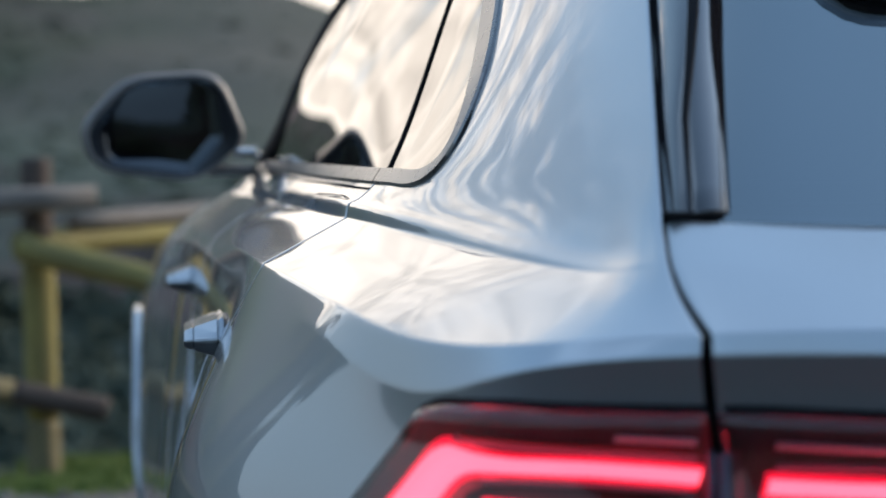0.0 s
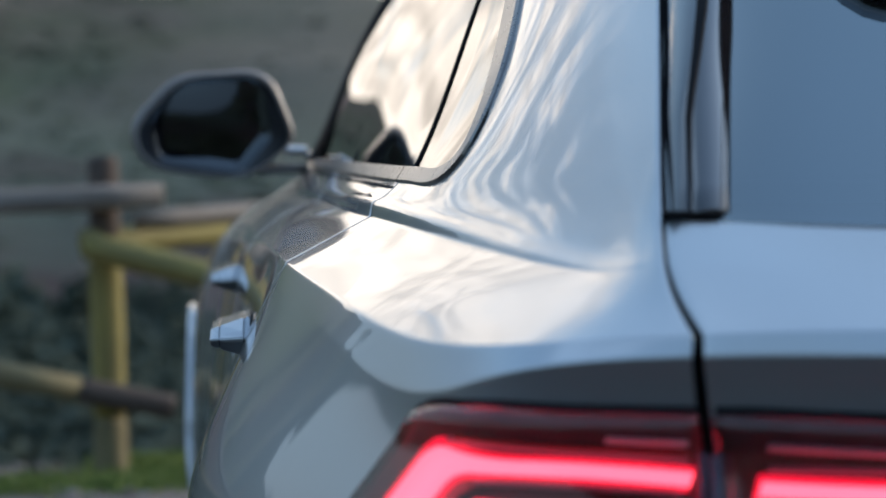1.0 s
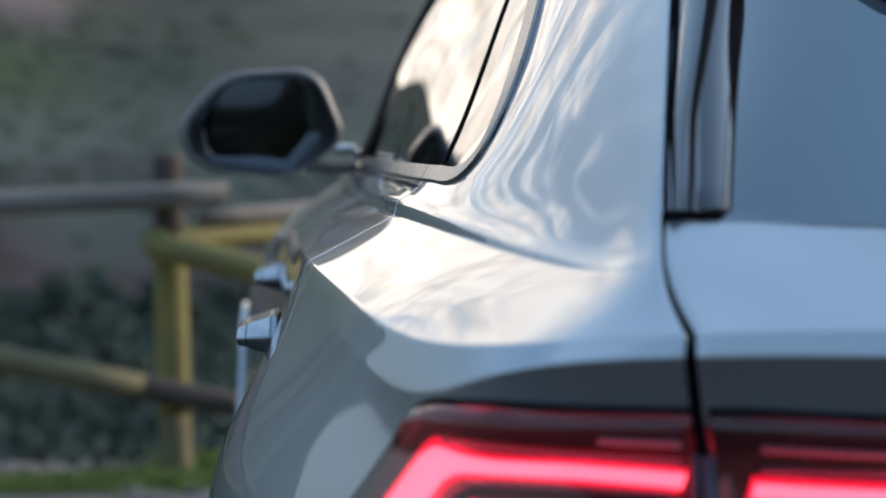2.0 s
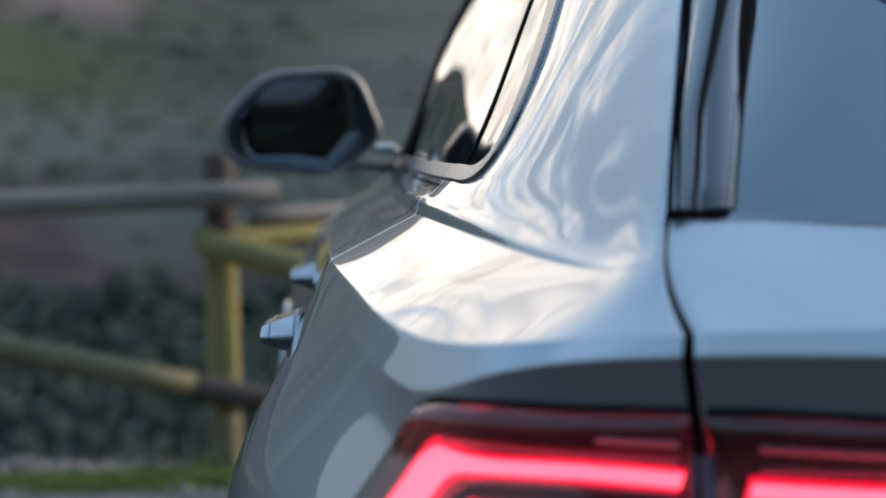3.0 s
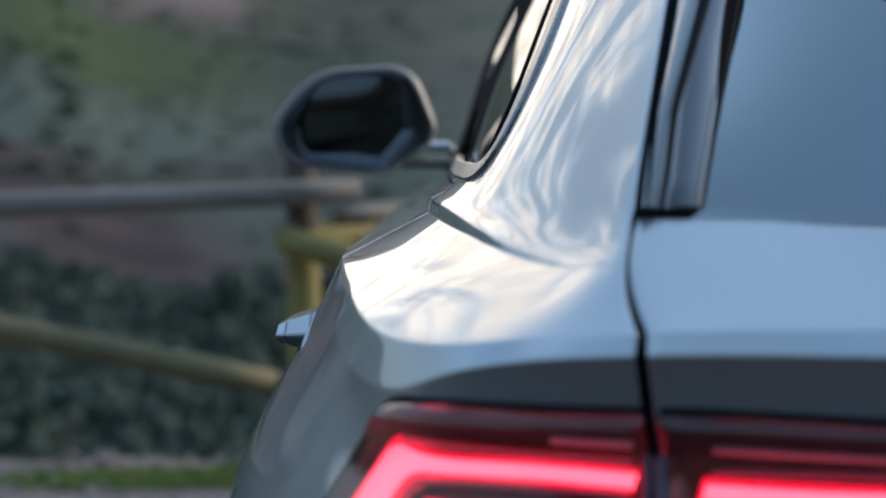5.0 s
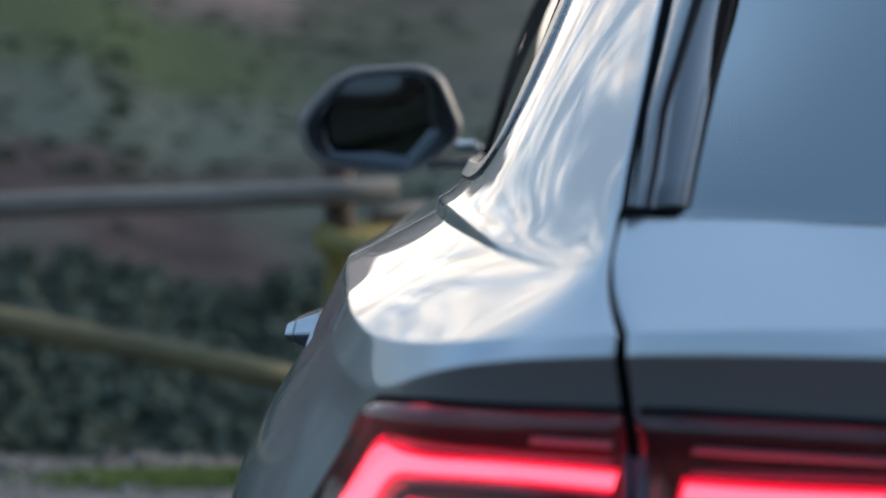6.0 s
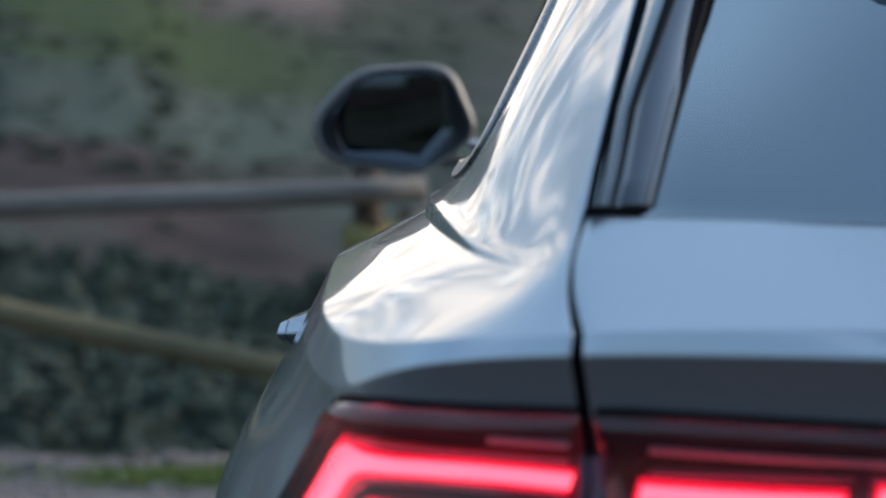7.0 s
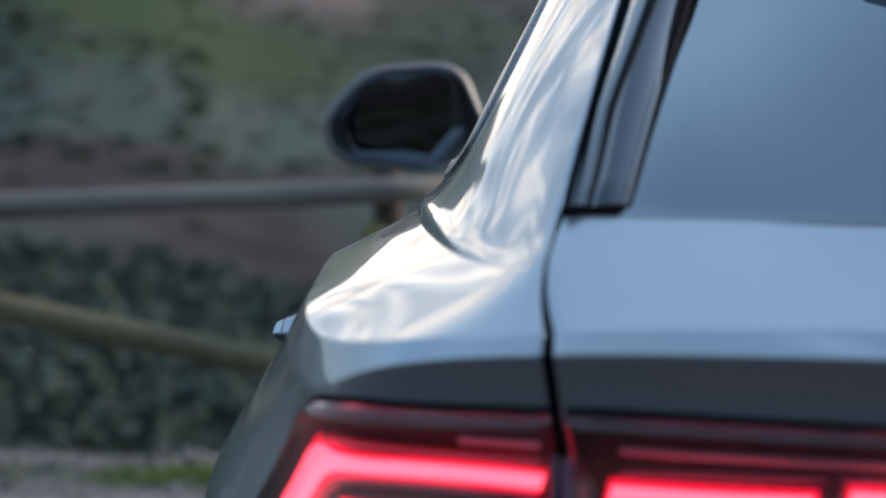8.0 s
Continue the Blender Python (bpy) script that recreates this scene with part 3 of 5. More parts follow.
# ---- outside mirror ----
def corner_rounded(corners, radii, n=9):
    """A closed outline with rounded corners, the same count of points for each corner."""
    p = np.array(corners, float)
    out = []
    for k in range(len(p)):
        a, b, d = p[k - 1], p[k], p[(k + 1) % len(p)]
        ra, rd = (min(radii[k], 0.45 * np.linalg.norm(q - b)) for q in (a, d))
        q0, q1 = b + (a - b) / np.linalg.norm(a - b) * ra, b + (d - b) / np.linalg.norm(d - b) * rd
        out += [q0 * (1 - w) ** 2 + 2 * b * w * (1 - w) + q1 * w * w for w in np.linspace(0, 1, n)]
    return np.array(out)


def outside_mirror(side):
    root = bpy.data.objects.new("side_mirror", None)
    scene.collection.objects.link(root)
    root.parent = car
    tagged(root, "satin grey outside mirror with a black bezel on the door")
    mid = np.array([0.962, 1.138])
    soft = (0.040, 0.045, 0.030, 0.04, 0.04, 0.03, 0.035)
    tight = (0.030, 0.026, 0.012, 0.008, 0.010, 0.010, 0.02)
    rim = corner_rounded([(1.030, 1.222), (0.872, 1.232), (0.8255, 1.113), (0.909, 1.043), (1.056, 1.057), (1.090, 1.084), (1.103, 1.138)], soft)
    lip = corner_rounded([(1.014, 1.210), (0.882, 1.219), (0.8375, 1.110), (0.914, 1.0516), (1.048, 1.0654), (1.077, 1.091), (1.0836, 1.135)], soft)
    lip = mid + (lip - mid) * 1.024
    ledge = corner_rounded([(1.0154, 1.2082), (0.8839, 1.2167), (0.868, 1.117), (0.9186, 1.0555), (1.050, 1.076), (1.060, 1.0875), (1.0707, 1.136)], tight)
    pane = corner_rounded([(1.022, 1.2035), (0.8881, 1.2127), (0.8851, 1.1218), (0.9244, 1.0738), (1.037, 1.094), (1.045, 1.1005), (1.050, 1.145)], tight)

    def at(outline, scale, y, dx=0.0, turn=0.10, tip=0.0):
        q = mid + (outline - mid) * scale
        q = np.array([0.818, 1.134]) + (q - np.array([0.828, 1.138])) * (1.070, 1.04)
        return [(side * (a + dx), y + turn * (mid[0] - a) + 0.03 + tip * (mid[1] - b), b) for a, b in q]
    # shell: from the rear rim forwards to the rounded nose
    rings = [at(lip, 1.0, 3.002), at(lip, 1.012, 2.998), at(rim, 0.985, 3.004), at(rim, 0.998, 3.014), at(rim, 1.0, 3.03), at(rim, 0.985, 3.065), at(rim, 0.94, 3.11), at(rim, 0.84, 3.155, -0.01), at(rim, 0.66, 3.187, -0.015),
             at(rim, 0.34, 3.203, -0.02), at(rim, 0.02, 3.207, -0.02)]
    part("housing", loft(rings, caps=False), SHELL, root, "satin grey mirror housing")
    part("bezel", loft([at(lip, 1.004, 3.004), at(lip, 0.996, 3.004), at(ledge, 1.006, 3.010)], caps=False), BEZEL, root, "black bezel")
    part("bezel_wall", loft([at(ledge, 1.006, 3.010), at(ledge, 0.995, 3.012), at(pane, 1.008, 3.034), at(pane, 0.99, 3.042)], caps=False), GLOSS, root, "glossy black inner wall")
    part("mirror_glass", loft([at(pane, 1.01, 3.044, 0, 0.2, -0.01), at(pane, 1.0, 3.036, 0, 0.2, -0.01)]), MIRROR, root, "mirror glass", smooth=False)

    # foot on the door, in pieces
    def foot(name, a, b, ra, rb, mat, label):
        a, b = np.array(a), np.array(b)
        rs = []
        for w in np.linspace(0, 1, 9):
            c = a + (b - a) * w
            r = ra + (rb - ra) * w
            rs.append([(side * c[0], c[1] + 1.7 * r * math.cos(t), c[2] + r * math.sin(t)) for t in np.linspace(0, 2 * math.pi, 20, endpoint=False)])
        part(name, loft(rs), mat, root, label)
    foot("arm", (0.780, 3.135, 1.056), (0.885, 3.10, 1.056), 0.009, 0.011, SHELL, "")
    foot("arm_cover", (0.800, 3.125, 1.0875), (0.839, 3.112, 1.0875), 0.0085, 0.0095, PAINT, "silver arm cover")
    foot("foot_plate", (0.770, 3.15, 1.052), (0.800, 3.14, 1.072), 0.024, 0.018, GLOSS, "")
    return root


BEZEL = material("bezel_plastic", (0.014, 0.014, 0.018), 0.35)
SHELL = grained(material("satin_shell", (0.24, 0.235, 0.23), 0.42, 0.2, Coat_Weight=0.2), (0.23, 0.205, 0.19), (0.28, 0.255, 0.24), 30)


# ---- rear lamp: a dark red lens over lit bars ----
LAMP_OUT = [(0.70, 1.14), (0.80, 1.024), (0.837, 0.988), (0.880, 0.943), (0.900, 0.924), (0.911, 0.912), (0.917, 0.893)]


def lamp_top(t):
    return float(np.interp(t, [0, 0.35, 0.63, 0.80, 0.87, 0.895, 0.93], [0.906, 0.912, 0.924, 0.9235, 0.920, 0.917, 0.906]))


def gap_at(z):
    return float(np.interp(z, [.60, .80, .87, .90, .928], [.62, .635, .650, .656, .663]))


def lamp_sheet(name, t0, t1, z_low, off, mat, parent, side, rows=26, cols=40, inset=0.0, label=""):
    """A piece of the lamp between t0 and t1, or to the slanting outer end where t1 is None."""
    g = []
    for v in np.linspace(0, 1, rows):
        row = []
        for u in np.linspace(0, 1, cols):
            end = t1
            z = 0.92
            for _ in range(3):
                lo = t0 if t0 == 0.0 else gap_at(z) + 0.003
                hi = (gap_at(z) - 0.003 if t1 is not None else (end if end is not None else 0.9))
                tt = lo + (hi - lo) * u
                z = lamp_top(tt) - inset + (z_low + inset - lamp_top(tt) + inset) * v
                if t1 is None:
                    end = float(np.interp(z, [p[0] for p in LAMP_OUT], [p[1] for p in LAMP_OUT])) - inset
            edge = min(u * (hi - lo), (1 - u) * (hi - lo), v * 0.12, (1 - v) * 0.12)
            lift = off if inset else off * math.sqrt(max(0.0, 1 - max(0.0, 1 - edge / 0.010) ** 2)) + 0.001
            p = at_height(tt, z, lift, N_CREASE)
            row.append((side * p[0], p[1], p[2]))
        g.append(row)
    return sheet(name, np.array(g), mat, parent, 0.0, Vector((side * 0.3, -1, 0)))


def lit_bar(name, pts, half, lift, mat, parent, side, n=60):
    """A bar on the lamp's face; pts: (place along the car, height), half: half widths at the points."""
    q = smooth_path([(a, b, h) for (a, b), h in zip(pts, half)], n)
    d = np.gradient(q[:, :2], axis=0)
    d /= np.linalg.norm(d, axis=1, keepdims=True)
    w = np.stack([-d[:, 1], d[:, 0]], 1)
    g = []
    for a, b in ((-1, 0.0), (-0.92, 0.7), (-0.5, 1), (0.5, 1), (0.92, 0.7), (1, 0.0)):
        row = []
        for k in range(n):
            h = q[k, 2] * a
            p = at_height(q[k, 0] + w[k, 0] * h, q[k, 1] + w[k, 1] * h, lift * b + 0.0025, N_CREASE)
            row.append((side * p[0], p[1], p[2]))
        g.append(row)
    return sheet(name, np.array(g), mat, parent, 0.0, Vector((side * 0.3, -1, 0)))


def tail_lamps(side, gate):
    lamp = empty("tail_lamp")
    lamp.parent = car
    tagged(lamp, "lit red tail lamp wrapping round the corner")
    a, b = 0.664, 0.655
    lamp_sheet("lamp_body", a, None, 0.775, 0.0022, LENSBACK, lamp, side, inset=0.002)
    lamp_sheet("lens", a, None, 0.772, 0.011, LENS, lamp, side, rows=34, cols=70, label="dark red lens")
    seal = [at_height(t, lamp_top(t) + 0.001, 0.001, N_CREASE) for t in np.linspace(a, 0.89, 50)]
    seal += [at_height(t, z, 0.001, N_CREASE) for z, t in smooth_path([(p[0] + 0.0005, p[1] + 0.001, 0) for p in LAMP_OUT[::-1]], 40)[2:, :2]]
    strip("lamp_seal", seal, 0.0022, 0.0030, BLACK, lamp, side, outward=(side * 0.4, -1, 0.1))
    main = [(a - 0.002, 0.8800), (0.74, 0.8836), (0.80, 0.8822), (0.832, 0.8805), (0.8575, 0.8725), (0.895, 0.846), (0.948, 0.80)]
    half = np.array([0.0050, 0.0050, 0.0056, 0.0094, 0.0192, 0.0205, 0.0205])
    # the light bar's red halo, made as a wider dim glowing strip under it
    lit_bar("bar_halo", main, half + np.array([0.0032, 0.0032, 0.0034, 0.0045, 0.0065, 0.008, 0.008]), 0.0022, GLOW_LOW, lamp, side)
    lit_bar("light_bar", main, half, 0.0042, GLOW, lamp, side)
    # purple-grey strip paints the haze that the lens mirrors above the bar
    lit_bar("haze_strip", [(a + 0.002, 0.8925), (0.76, 0.8965), (0.85, 0.8955)], [0.0030] * 3, 0.0028, LAMPHAZE, lamp, side, 30)
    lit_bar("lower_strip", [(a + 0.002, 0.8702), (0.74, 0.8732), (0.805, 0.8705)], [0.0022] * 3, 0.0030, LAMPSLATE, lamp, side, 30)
    lit_bar("lower_bar", [(a + 0.03, 0.8565), (0.76, 0.857), (0.80, 0.857)], [0.0035] * 3, 0.003, GLOW_LOW, lamp, side, 20)
    lit_bar("dark_band", [(a + 0.006, 0.8685), (0.76, 0.871), (0.79, 0.869), (0.82, 0.860)], [0.0055] * 4, 0.002, LAMPDARK, lamp, side, 30)
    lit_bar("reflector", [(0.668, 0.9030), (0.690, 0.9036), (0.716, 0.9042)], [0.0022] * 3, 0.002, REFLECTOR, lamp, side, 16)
    lit_bar("lamp_rib", [(a + 0.002, 0.8965), (0.76, 0.8985), (0.84, 0.8985)], [0.0022] * 3, 0.003, LENSRIB, lamp, side, 30)
    lit_bar("end_block", [(a - 0.0035, 0.897), (a - 0.0065, 0.885), (a - 0.009, 0.865)], [0.0035] * 3, 0.003, LAMPGREY, lamp, side, 12)
    # the part on the tailgate
    lamp_sheet("lamp_body", 0.0, b, 0.80, 0.0022, LENSBACK, gate, side, inset=0.002)
    lamp_sheet("lens", 0.0, b, 0.797, 0.011, LENS, gate, side, rows=30, cols=60)
    seal = [at_height(t, lamp_top(t) + 0.001, 0.001, N_CREASE) for t in np.linspace(0.0, b, 50)]
    strip("lamp_seal", seal, 0.0022, 0.0030, BLACK, gate, side, outward=(side * 0.2, -1, 0.1))
    for t0, t1 in ((0.506, 0.622), (0.366, 0.484), (0.226, 0.344), (0.086, 0.204)):
        lit_bar("bar_halo", [(t0 - 0.003, 0.8715), (0.5 * (t0 + t1), 0.873), (t1 + 0.003, 0.8755)], [0.0086] * 3, 0.0022, GLOW_LOW, gate, side, 24)
        lit_bar("light_bar", [(t0, 0.8708), (0.5 * (t0 + t1), 0.8722), (t1, 0.8746)], [0.0050] * 3, 0.0042, GLOW, gate, side, 24)
        lit_bar("end_block", [(t0 - 0.011, 0.892), (t0 - 0.011, 0.880), (t0 - 0.011, 0.862)], [0.007] * 3, 0.003, LAMPGREY, gate, side, 12)
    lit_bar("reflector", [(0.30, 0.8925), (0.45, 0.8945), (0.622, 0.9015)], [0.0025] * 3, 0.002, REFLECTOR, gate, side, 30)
    lit_bar("haze_strip", [(0.05, 0.8835), (0.35, 0.8850), (0.62, 0.8875)], [0.0026] * 3, 0.0028, LAMPHAZE, gate, side, 30)
    lit_bar("end_block", [(b - 0.006, 0.897), (b - 0.009, 0.885), (b - 0.013, 0.865)], [0.007] * 3, 0.003, LAMPGREY, gate, side, 12)
    return lamp


GLOW_LOW = glowing("dim_bar_and_halo", (1.0, 0.010, 0.06), 0.95)
LENSRIB = material("lens_rib", (0.25, 0.05, 0.05), 0.25)


def arch_ring(wy, arch, side):
    """The rolled lip round a wheel arch."""
    pts = []
    for a in np.linspace(radians(-22), radians(202), 70):
        y, z = wy + (arch + 0.001) * math.cos(a), AXLE + (arch + 0.001) * math.sin(a)
        pts.append(on_skin(max(z, 0.265), y, 0.0, 0.9, 5.4))
    if wy > 2:
        strip("arch_flare", np.array(pts), 0.030, 0.009, PAINT, car, side, outward=(side, 0, 0), base=-0.03)
    else:
        strip("arch_lip", np.array(pts), 0.004, -0.0012, PLASTIC, car, side, outward=(side, 0, 0), base=-0.03)


def wheel(wy, side):
    root = bpy.data.objects.new("wheel", None)
    scene.collection.objects.link(root)
    root.parent = car
    root.location = (side * 0.845, wy, AXLE)
    root.scale = (1, 0.94, 0.94)
    root.rotation_euler = (0, 0, 0 if side > 0 else math.pi)
    ang = np.linspace(0, 2 * math.pi, 64, endpoint=False)

    def turned(prof, mat, name, parent):
        rings = [[(x, r * math.cos(a), r * math.sin(a)) for a in ang] for x, r in prof]
        return part(name, loft(rings, caps=False), mat, parent)
    turned([(-0.14, 0.27), (-0.14, 0.35), (-0.12, 0.378), (-0.05, 0.385), (0.05, 0.385), (0.12, 0.376), (0.138, 0.345), (0.13, 0.28), (0.12, 0.268)], RUBBER, "tyre", root)
    turned([(0.128, 0.277), (0.132, 0.268), (0.118, 0.255), (0.02, 0.24), (-0.12, 0.26)], ALLOY, "rim", root)
    bm = bmesh.new()
    for k in range(5):
        m = Matrix.Rotation(k * 2 * math.pi / 5, 4, "X")
        for d in (-1, 1):
            box(bm, (0.06, 0.012 * d - 0.014 + 0.02 * d, 0.03), (0.10, 0.012 * d + 0.014 + 0.02 * d, 0.258), 0.006, m @ Matrix.Rotation(0.09 * d, 4, "X"))
    part("spokes", bm, ALLOY, root)
    turned([(0.105, 0.001), (0.105, 0.045), (0.09, 0.062), (0.02, 0.065)], ALLOY, "hub", root)
    turned([(-0.02, 0.02), (-0.02, 0.17), (-0.04, 0.17), (-0.04, 0.02)], RUBBER, "brake_disc", root)


def seat(x, y, z, wide, name="seat"):
    root = bpy.data.objects.new(name, None)
    scene.collection.objects.link(root)
    root.parent = car
    root.location = (x, y, z)
    bm = bmesh.new(); box(bm, (-wide / 2, 0, 0), (wide / 2, 0.5, 0.16), 0.05); part("cushion", bm, CLOTH, root)
    bm = bmesh.new(); box(bm, (-wide / 2, -0.13, 0.1), (wide / 2, 0.02, 0.62), 0.05, Matrix.Rotation(radians(14), 4, "X")); part("backrest", bm, CLOTH, root)
    bm = bmesh.new(); box(bm, (-0.13, -0.28, 0.62), (0.13, -0.18, 0.80), 0.04); part("headrest", bm, CLOTH, root)


def quarter_and_pillar(side):
    """The rear quarter and the roof pillar that grows out of it: one pressing."""
    m, k = 130, 80
    rows = []
    for i in range(0, N_TOP + 1):
        t0 = LAMP_IN(i) + (LID_GAP if i <= N_BELT else GAP)
        if i <= N_BELT:
            t1, t2 = t_ahead(i, 0.712 - 0.10 * (N_BELT - i) / N_BELT), REAR_SHUT(i) - GAP
            if i == N_BELT:
                t1 = TRIM_EDGE(i)
        else:
            t1 = t2 = TRIM_EDGE(i)
        t = np.concatenate([np.linspace(t0, t1, m), np.linspace(t1, t2, k + 1)[1:]])
        rows.append(at_row(i, t))
    p, keep = arched(np.array(rows))
    p[..., 0] *= side
    ob = sheet("quarter_panel", p, PAINT, car, 0.012, Vector((side, -0.35, 0.25)), keep, lambda r, q: r >= N_BELT and q >= m - 1)
    return tagged(ob, "silver rear quarter with a sharp shoulder crease and broad roof pillar")


# ---- the car, panel by panel ----
for side in (-1, 1):
    quarter_and_pillar(side)
    rear_door = panel("rear_door", 6, N_BELT, shifted(REAR_SHUT, GAP), shifted(MID_SHUT, -GAP), 100, PAINT, car, side, label="silver rear door")
    front_door = panel("front_door", 6, N_BELT, shifted(MID_SHUT, GAP), shifted(FRONT_SHUT, -GAP), 90, PAINT, car, side, label="silver front door")
    panel("front_fender", 0, N_BELT, shifted(FRONT_SHUT, GAP), NOSE, 120, PAINT, car, side)
    # black sheet added behind the panels to give the shut gaps their shade
    panel("dark_backing", 0, N_BELT, TAIL, NOSE, 260, BLACK, car, side, fold=0.0, off=-0.016)
    gate = panel("tailgate", 18, N_BELT, TAIL, shifted(LAMP_IN, -LID_GAP), 70, PAINT, car, side, label="silver tailgate with a lip over the lamps")
    panel("bumper", 0, 17, TAIL, LAMP_IN, 50, PAINT, car, side)
    sill = [on_skin(0.30, y) for y in np.linspace(1.42, 3.4, 20)]
    strip("sill", sill, 0.05, 0.01, PLASTIC, car, side, outward=(side, 0, 0), base=-0.05)
    # glass
    div = [(1.060, 1.140), (1.15, 1.205), (1.25, 1.255), (1.40, 1.33), (1.53, 1.40)]
    DIV = line_of(div)
    panel("quarter_window", N_BELT, N_TOP - 1, shifted(TRIM_EDGE, 0.002), shifted(DIV, 0.0), 40, PANE, car, side, fold=0.0, off=glass_set, label="dark tinted quarter glass")
    panel("rear_door_window", N_BELT, N_TOP - 1, shifted(DIV, 0.0), MID_SHUT, 50, PANE, rear_door, side, fold=0.0, off=glass_set, label="dark tinted door glass")
    panel("front_door_window", N_BELT, N_TOP - 1, MID_SHUT, lambda i: STATION[12], 60, PANE, front_door, side, fold=0.0, off=glass_set, label="dark tinted door glass")
    strip("window_divider", [on_skin(z, y, -0.017 * float(np.clip((1.26 - z) / 0.204, 0, 1)) ** 2) for z, y in smooth_path([(a, b, 0) for a, b in div], 30)[:, :2]], 0.0036, 0.0012, BLACK, rear_door, side)
    post = [at_row(i, STATION[12] - 0.012) for i in range(N_BELT, N_TOP, 3)]
    strip("windscreen_pillar", np.array(post), 0.021, 0.0012, BLACK, car, side, label="black windscreen pillar", outward=(side * 0.9, -0.35, 0.25))
    midpost = [at_row(i, MID_SHUT(i), -0.02) for i in range(N_BELT, N_TOP, 3)]
    strip("door_pillar", np.array(midpost), 0.05, 0.004, BLACK, car, side)
    # bright trim: along the doors, and round the quarter glass
    belt = lambda y0, y1, n: [on_skin(1.0605, y) for y in np.linspace(y0, y1, n)]
    ledge = lambda y0, y1, n: [p + (-0.0040, 0, 0.0030) for p in belt(y0, y1, n)]
    sloped = (side * 0.86, 0, 0.50)
    strip("belt_trim", ledge(1.042, 2.10, 40), 0.0092, 0.006, ALU, rear_door, side, "satin aluminium belt trim", outward=sloped)
    strip("belt_trim", ledge(2.105, 3.10, 30), 0.0088, 0.006, ALU, front_door, side, "satin aluminium belt trim", outward=sloped)
    strip("window_seal", [p + (0.003, 0, -0.0105) for p in belt(1.05, 3.12, 60)], 0.0016, 0.005, BLACK, rear_door, side)
    bend = smooth_path([(1.0605, 1.036, 0), (1.0605, 0.90, 0), (1.0605, 0.82, 0), (1.063, 0.785, 0), (1.073, 0.748, 0), (1.092, 0.726, 0), (1.120, 0.734, 0), (1.17, 0.792, 0), (1.235, 0.919, 0),
                        (1.30, 1.047, 0), (1.37, 1.182, 0), (1.46, 1.327, 0)], 110)
    wid = np.interp(bend[:, 0], [1.06, 1.07, 1.10, 1.17, 1.46], [0.0085, 0.010, 0.0125, 0.019, 0.020])
    rounding = np.clip((np.arange(110) - 26) / 16, 0, 1)[:, None]
    bend_at = np.array([on_skin(z, y) for z, y in bend[:, :2]]) + (1 - rounding) * np.array([(-0.0040, 0, 0.0030)])
    facing = (1 - rounding) * np.array([sloped]) + rounding * np.array([(side * 0.86, -0.27, 0.34)])
    wid = wid * rounding[:, 0] + 0.0092 * (1 - rounding[:, 0])
    strip("quarter_trim", bend_at, wid, np.interp(bend[:, 0], [1.061, 1.075, 1.12], [0.006, 0.005, 0.0050]), ALU, car, side, "satin aluminium trim round the quarter glass", outward=facing)
    door_handle(1.150, 0.890, rear_door, side)
    door_handle(2.425, 0.890, front_door, side)
    outside_mirror(side)
    tail_lamps(side, gate)
    for wy, arch in zip(WHEELS, ARCHES):
        arch_ring(wy, arch, side)
        wheel(wy, side)
    # fin beside the rear glass, and the frame strip outside it
    zz = np.linspace(1.046, 1.47, 26)

    def edge_of(points):
        zs = [p[2] for p in points]
        return np.stack([np.interp(zz, zs, [p[k] for p in points]) for k in range(2)] + [zz], -1)
    gapl = edge_of([(.660, .178, 1.041), (.644, .296, 1.115), (.617, .464, 1.21), (.573, .725, 1.35), (.520, 1.05, 1.49)]) + (-0.004, 0, 0)
    ridge = edge_of([(.6445, .158, 1.041), (.6265, .268, 1.117), (.610, .327, 1.16), (.592, .398, 1.207), (.541, .66, 1.35), (.486, .98, 1.49)])
    inner = edge_of([(.617, .170, 1.041), (.594, .288, 1.117), (.580, .358, 1.16), (.564, .431, 1.207), (.52, .69, 1.35), (.465, 1.0, 1.49)]) + (0.0, -0.009, 0.003)
    blend = lambda a, b, w: a * (1 - w) + b * w

    def fin_sheet(name, rows, mat, label=""):
        g = np.array(rows)
        g[..., 0] *= side
        ob = sheet(name, g, mat, gate, 0.004, Vector((side * 0.3, -1, 0.6)))
        return tagged(ob, label) if label else ob
    fin_sheet("frame_strip", [gapl, blend(gapl, ridge, 0.5) + (0, -0.004, 0.002), blend(gapl, ridge, 0.96)], GLOSS, "glossy black strip beside the rear glass")
    fin_sheet("fin_slot", [blend(gapl, ridge, 0.96) + (0, 0.004, 0), ridge + (0, 0.002, 0)], BLACK)
    fin_sheet("fin", [ridge, blend(ridge, inner, 0.25) + (0, -0.003, 0.002), blend(ridge, inner, 0.6) + (0, -0.003, 0.002), blend(ridge, inner, 0.99)], GLOSS, "glossy black air-guiding fin")
    # black strip laid over the pillar gap, standing in for the shade in it
    strip("gap_line", gapl + (0.0035, -0.001, 0), 0.0026, 0.0012, BLACK, gate, side, outward=(side * 0.7, -1, 0.5), base=-0.010)
    strip("fin_slot", ridge[:, :], np.interp(zz, [1.05, 1.10, 1.21], [0.0006, 0.0022, 0.0046]), 0.0015, BLACK, gate, side, outward=(side * 0.5, -1, 0.5), base=-0.012)
    strip("fin_edge", inner[:, :], 0.0005, 0.001, BLACK, gate, side, outward=(0, -1, 0.7), base=-0.010)
    fin_sheet("fin_base", [blend(ridge, inner, 0.99) + (0, 0.001, 0), inner, inner + (0.001, 0.008, 0.002)], BLACK)
    bm = bmesh.new()
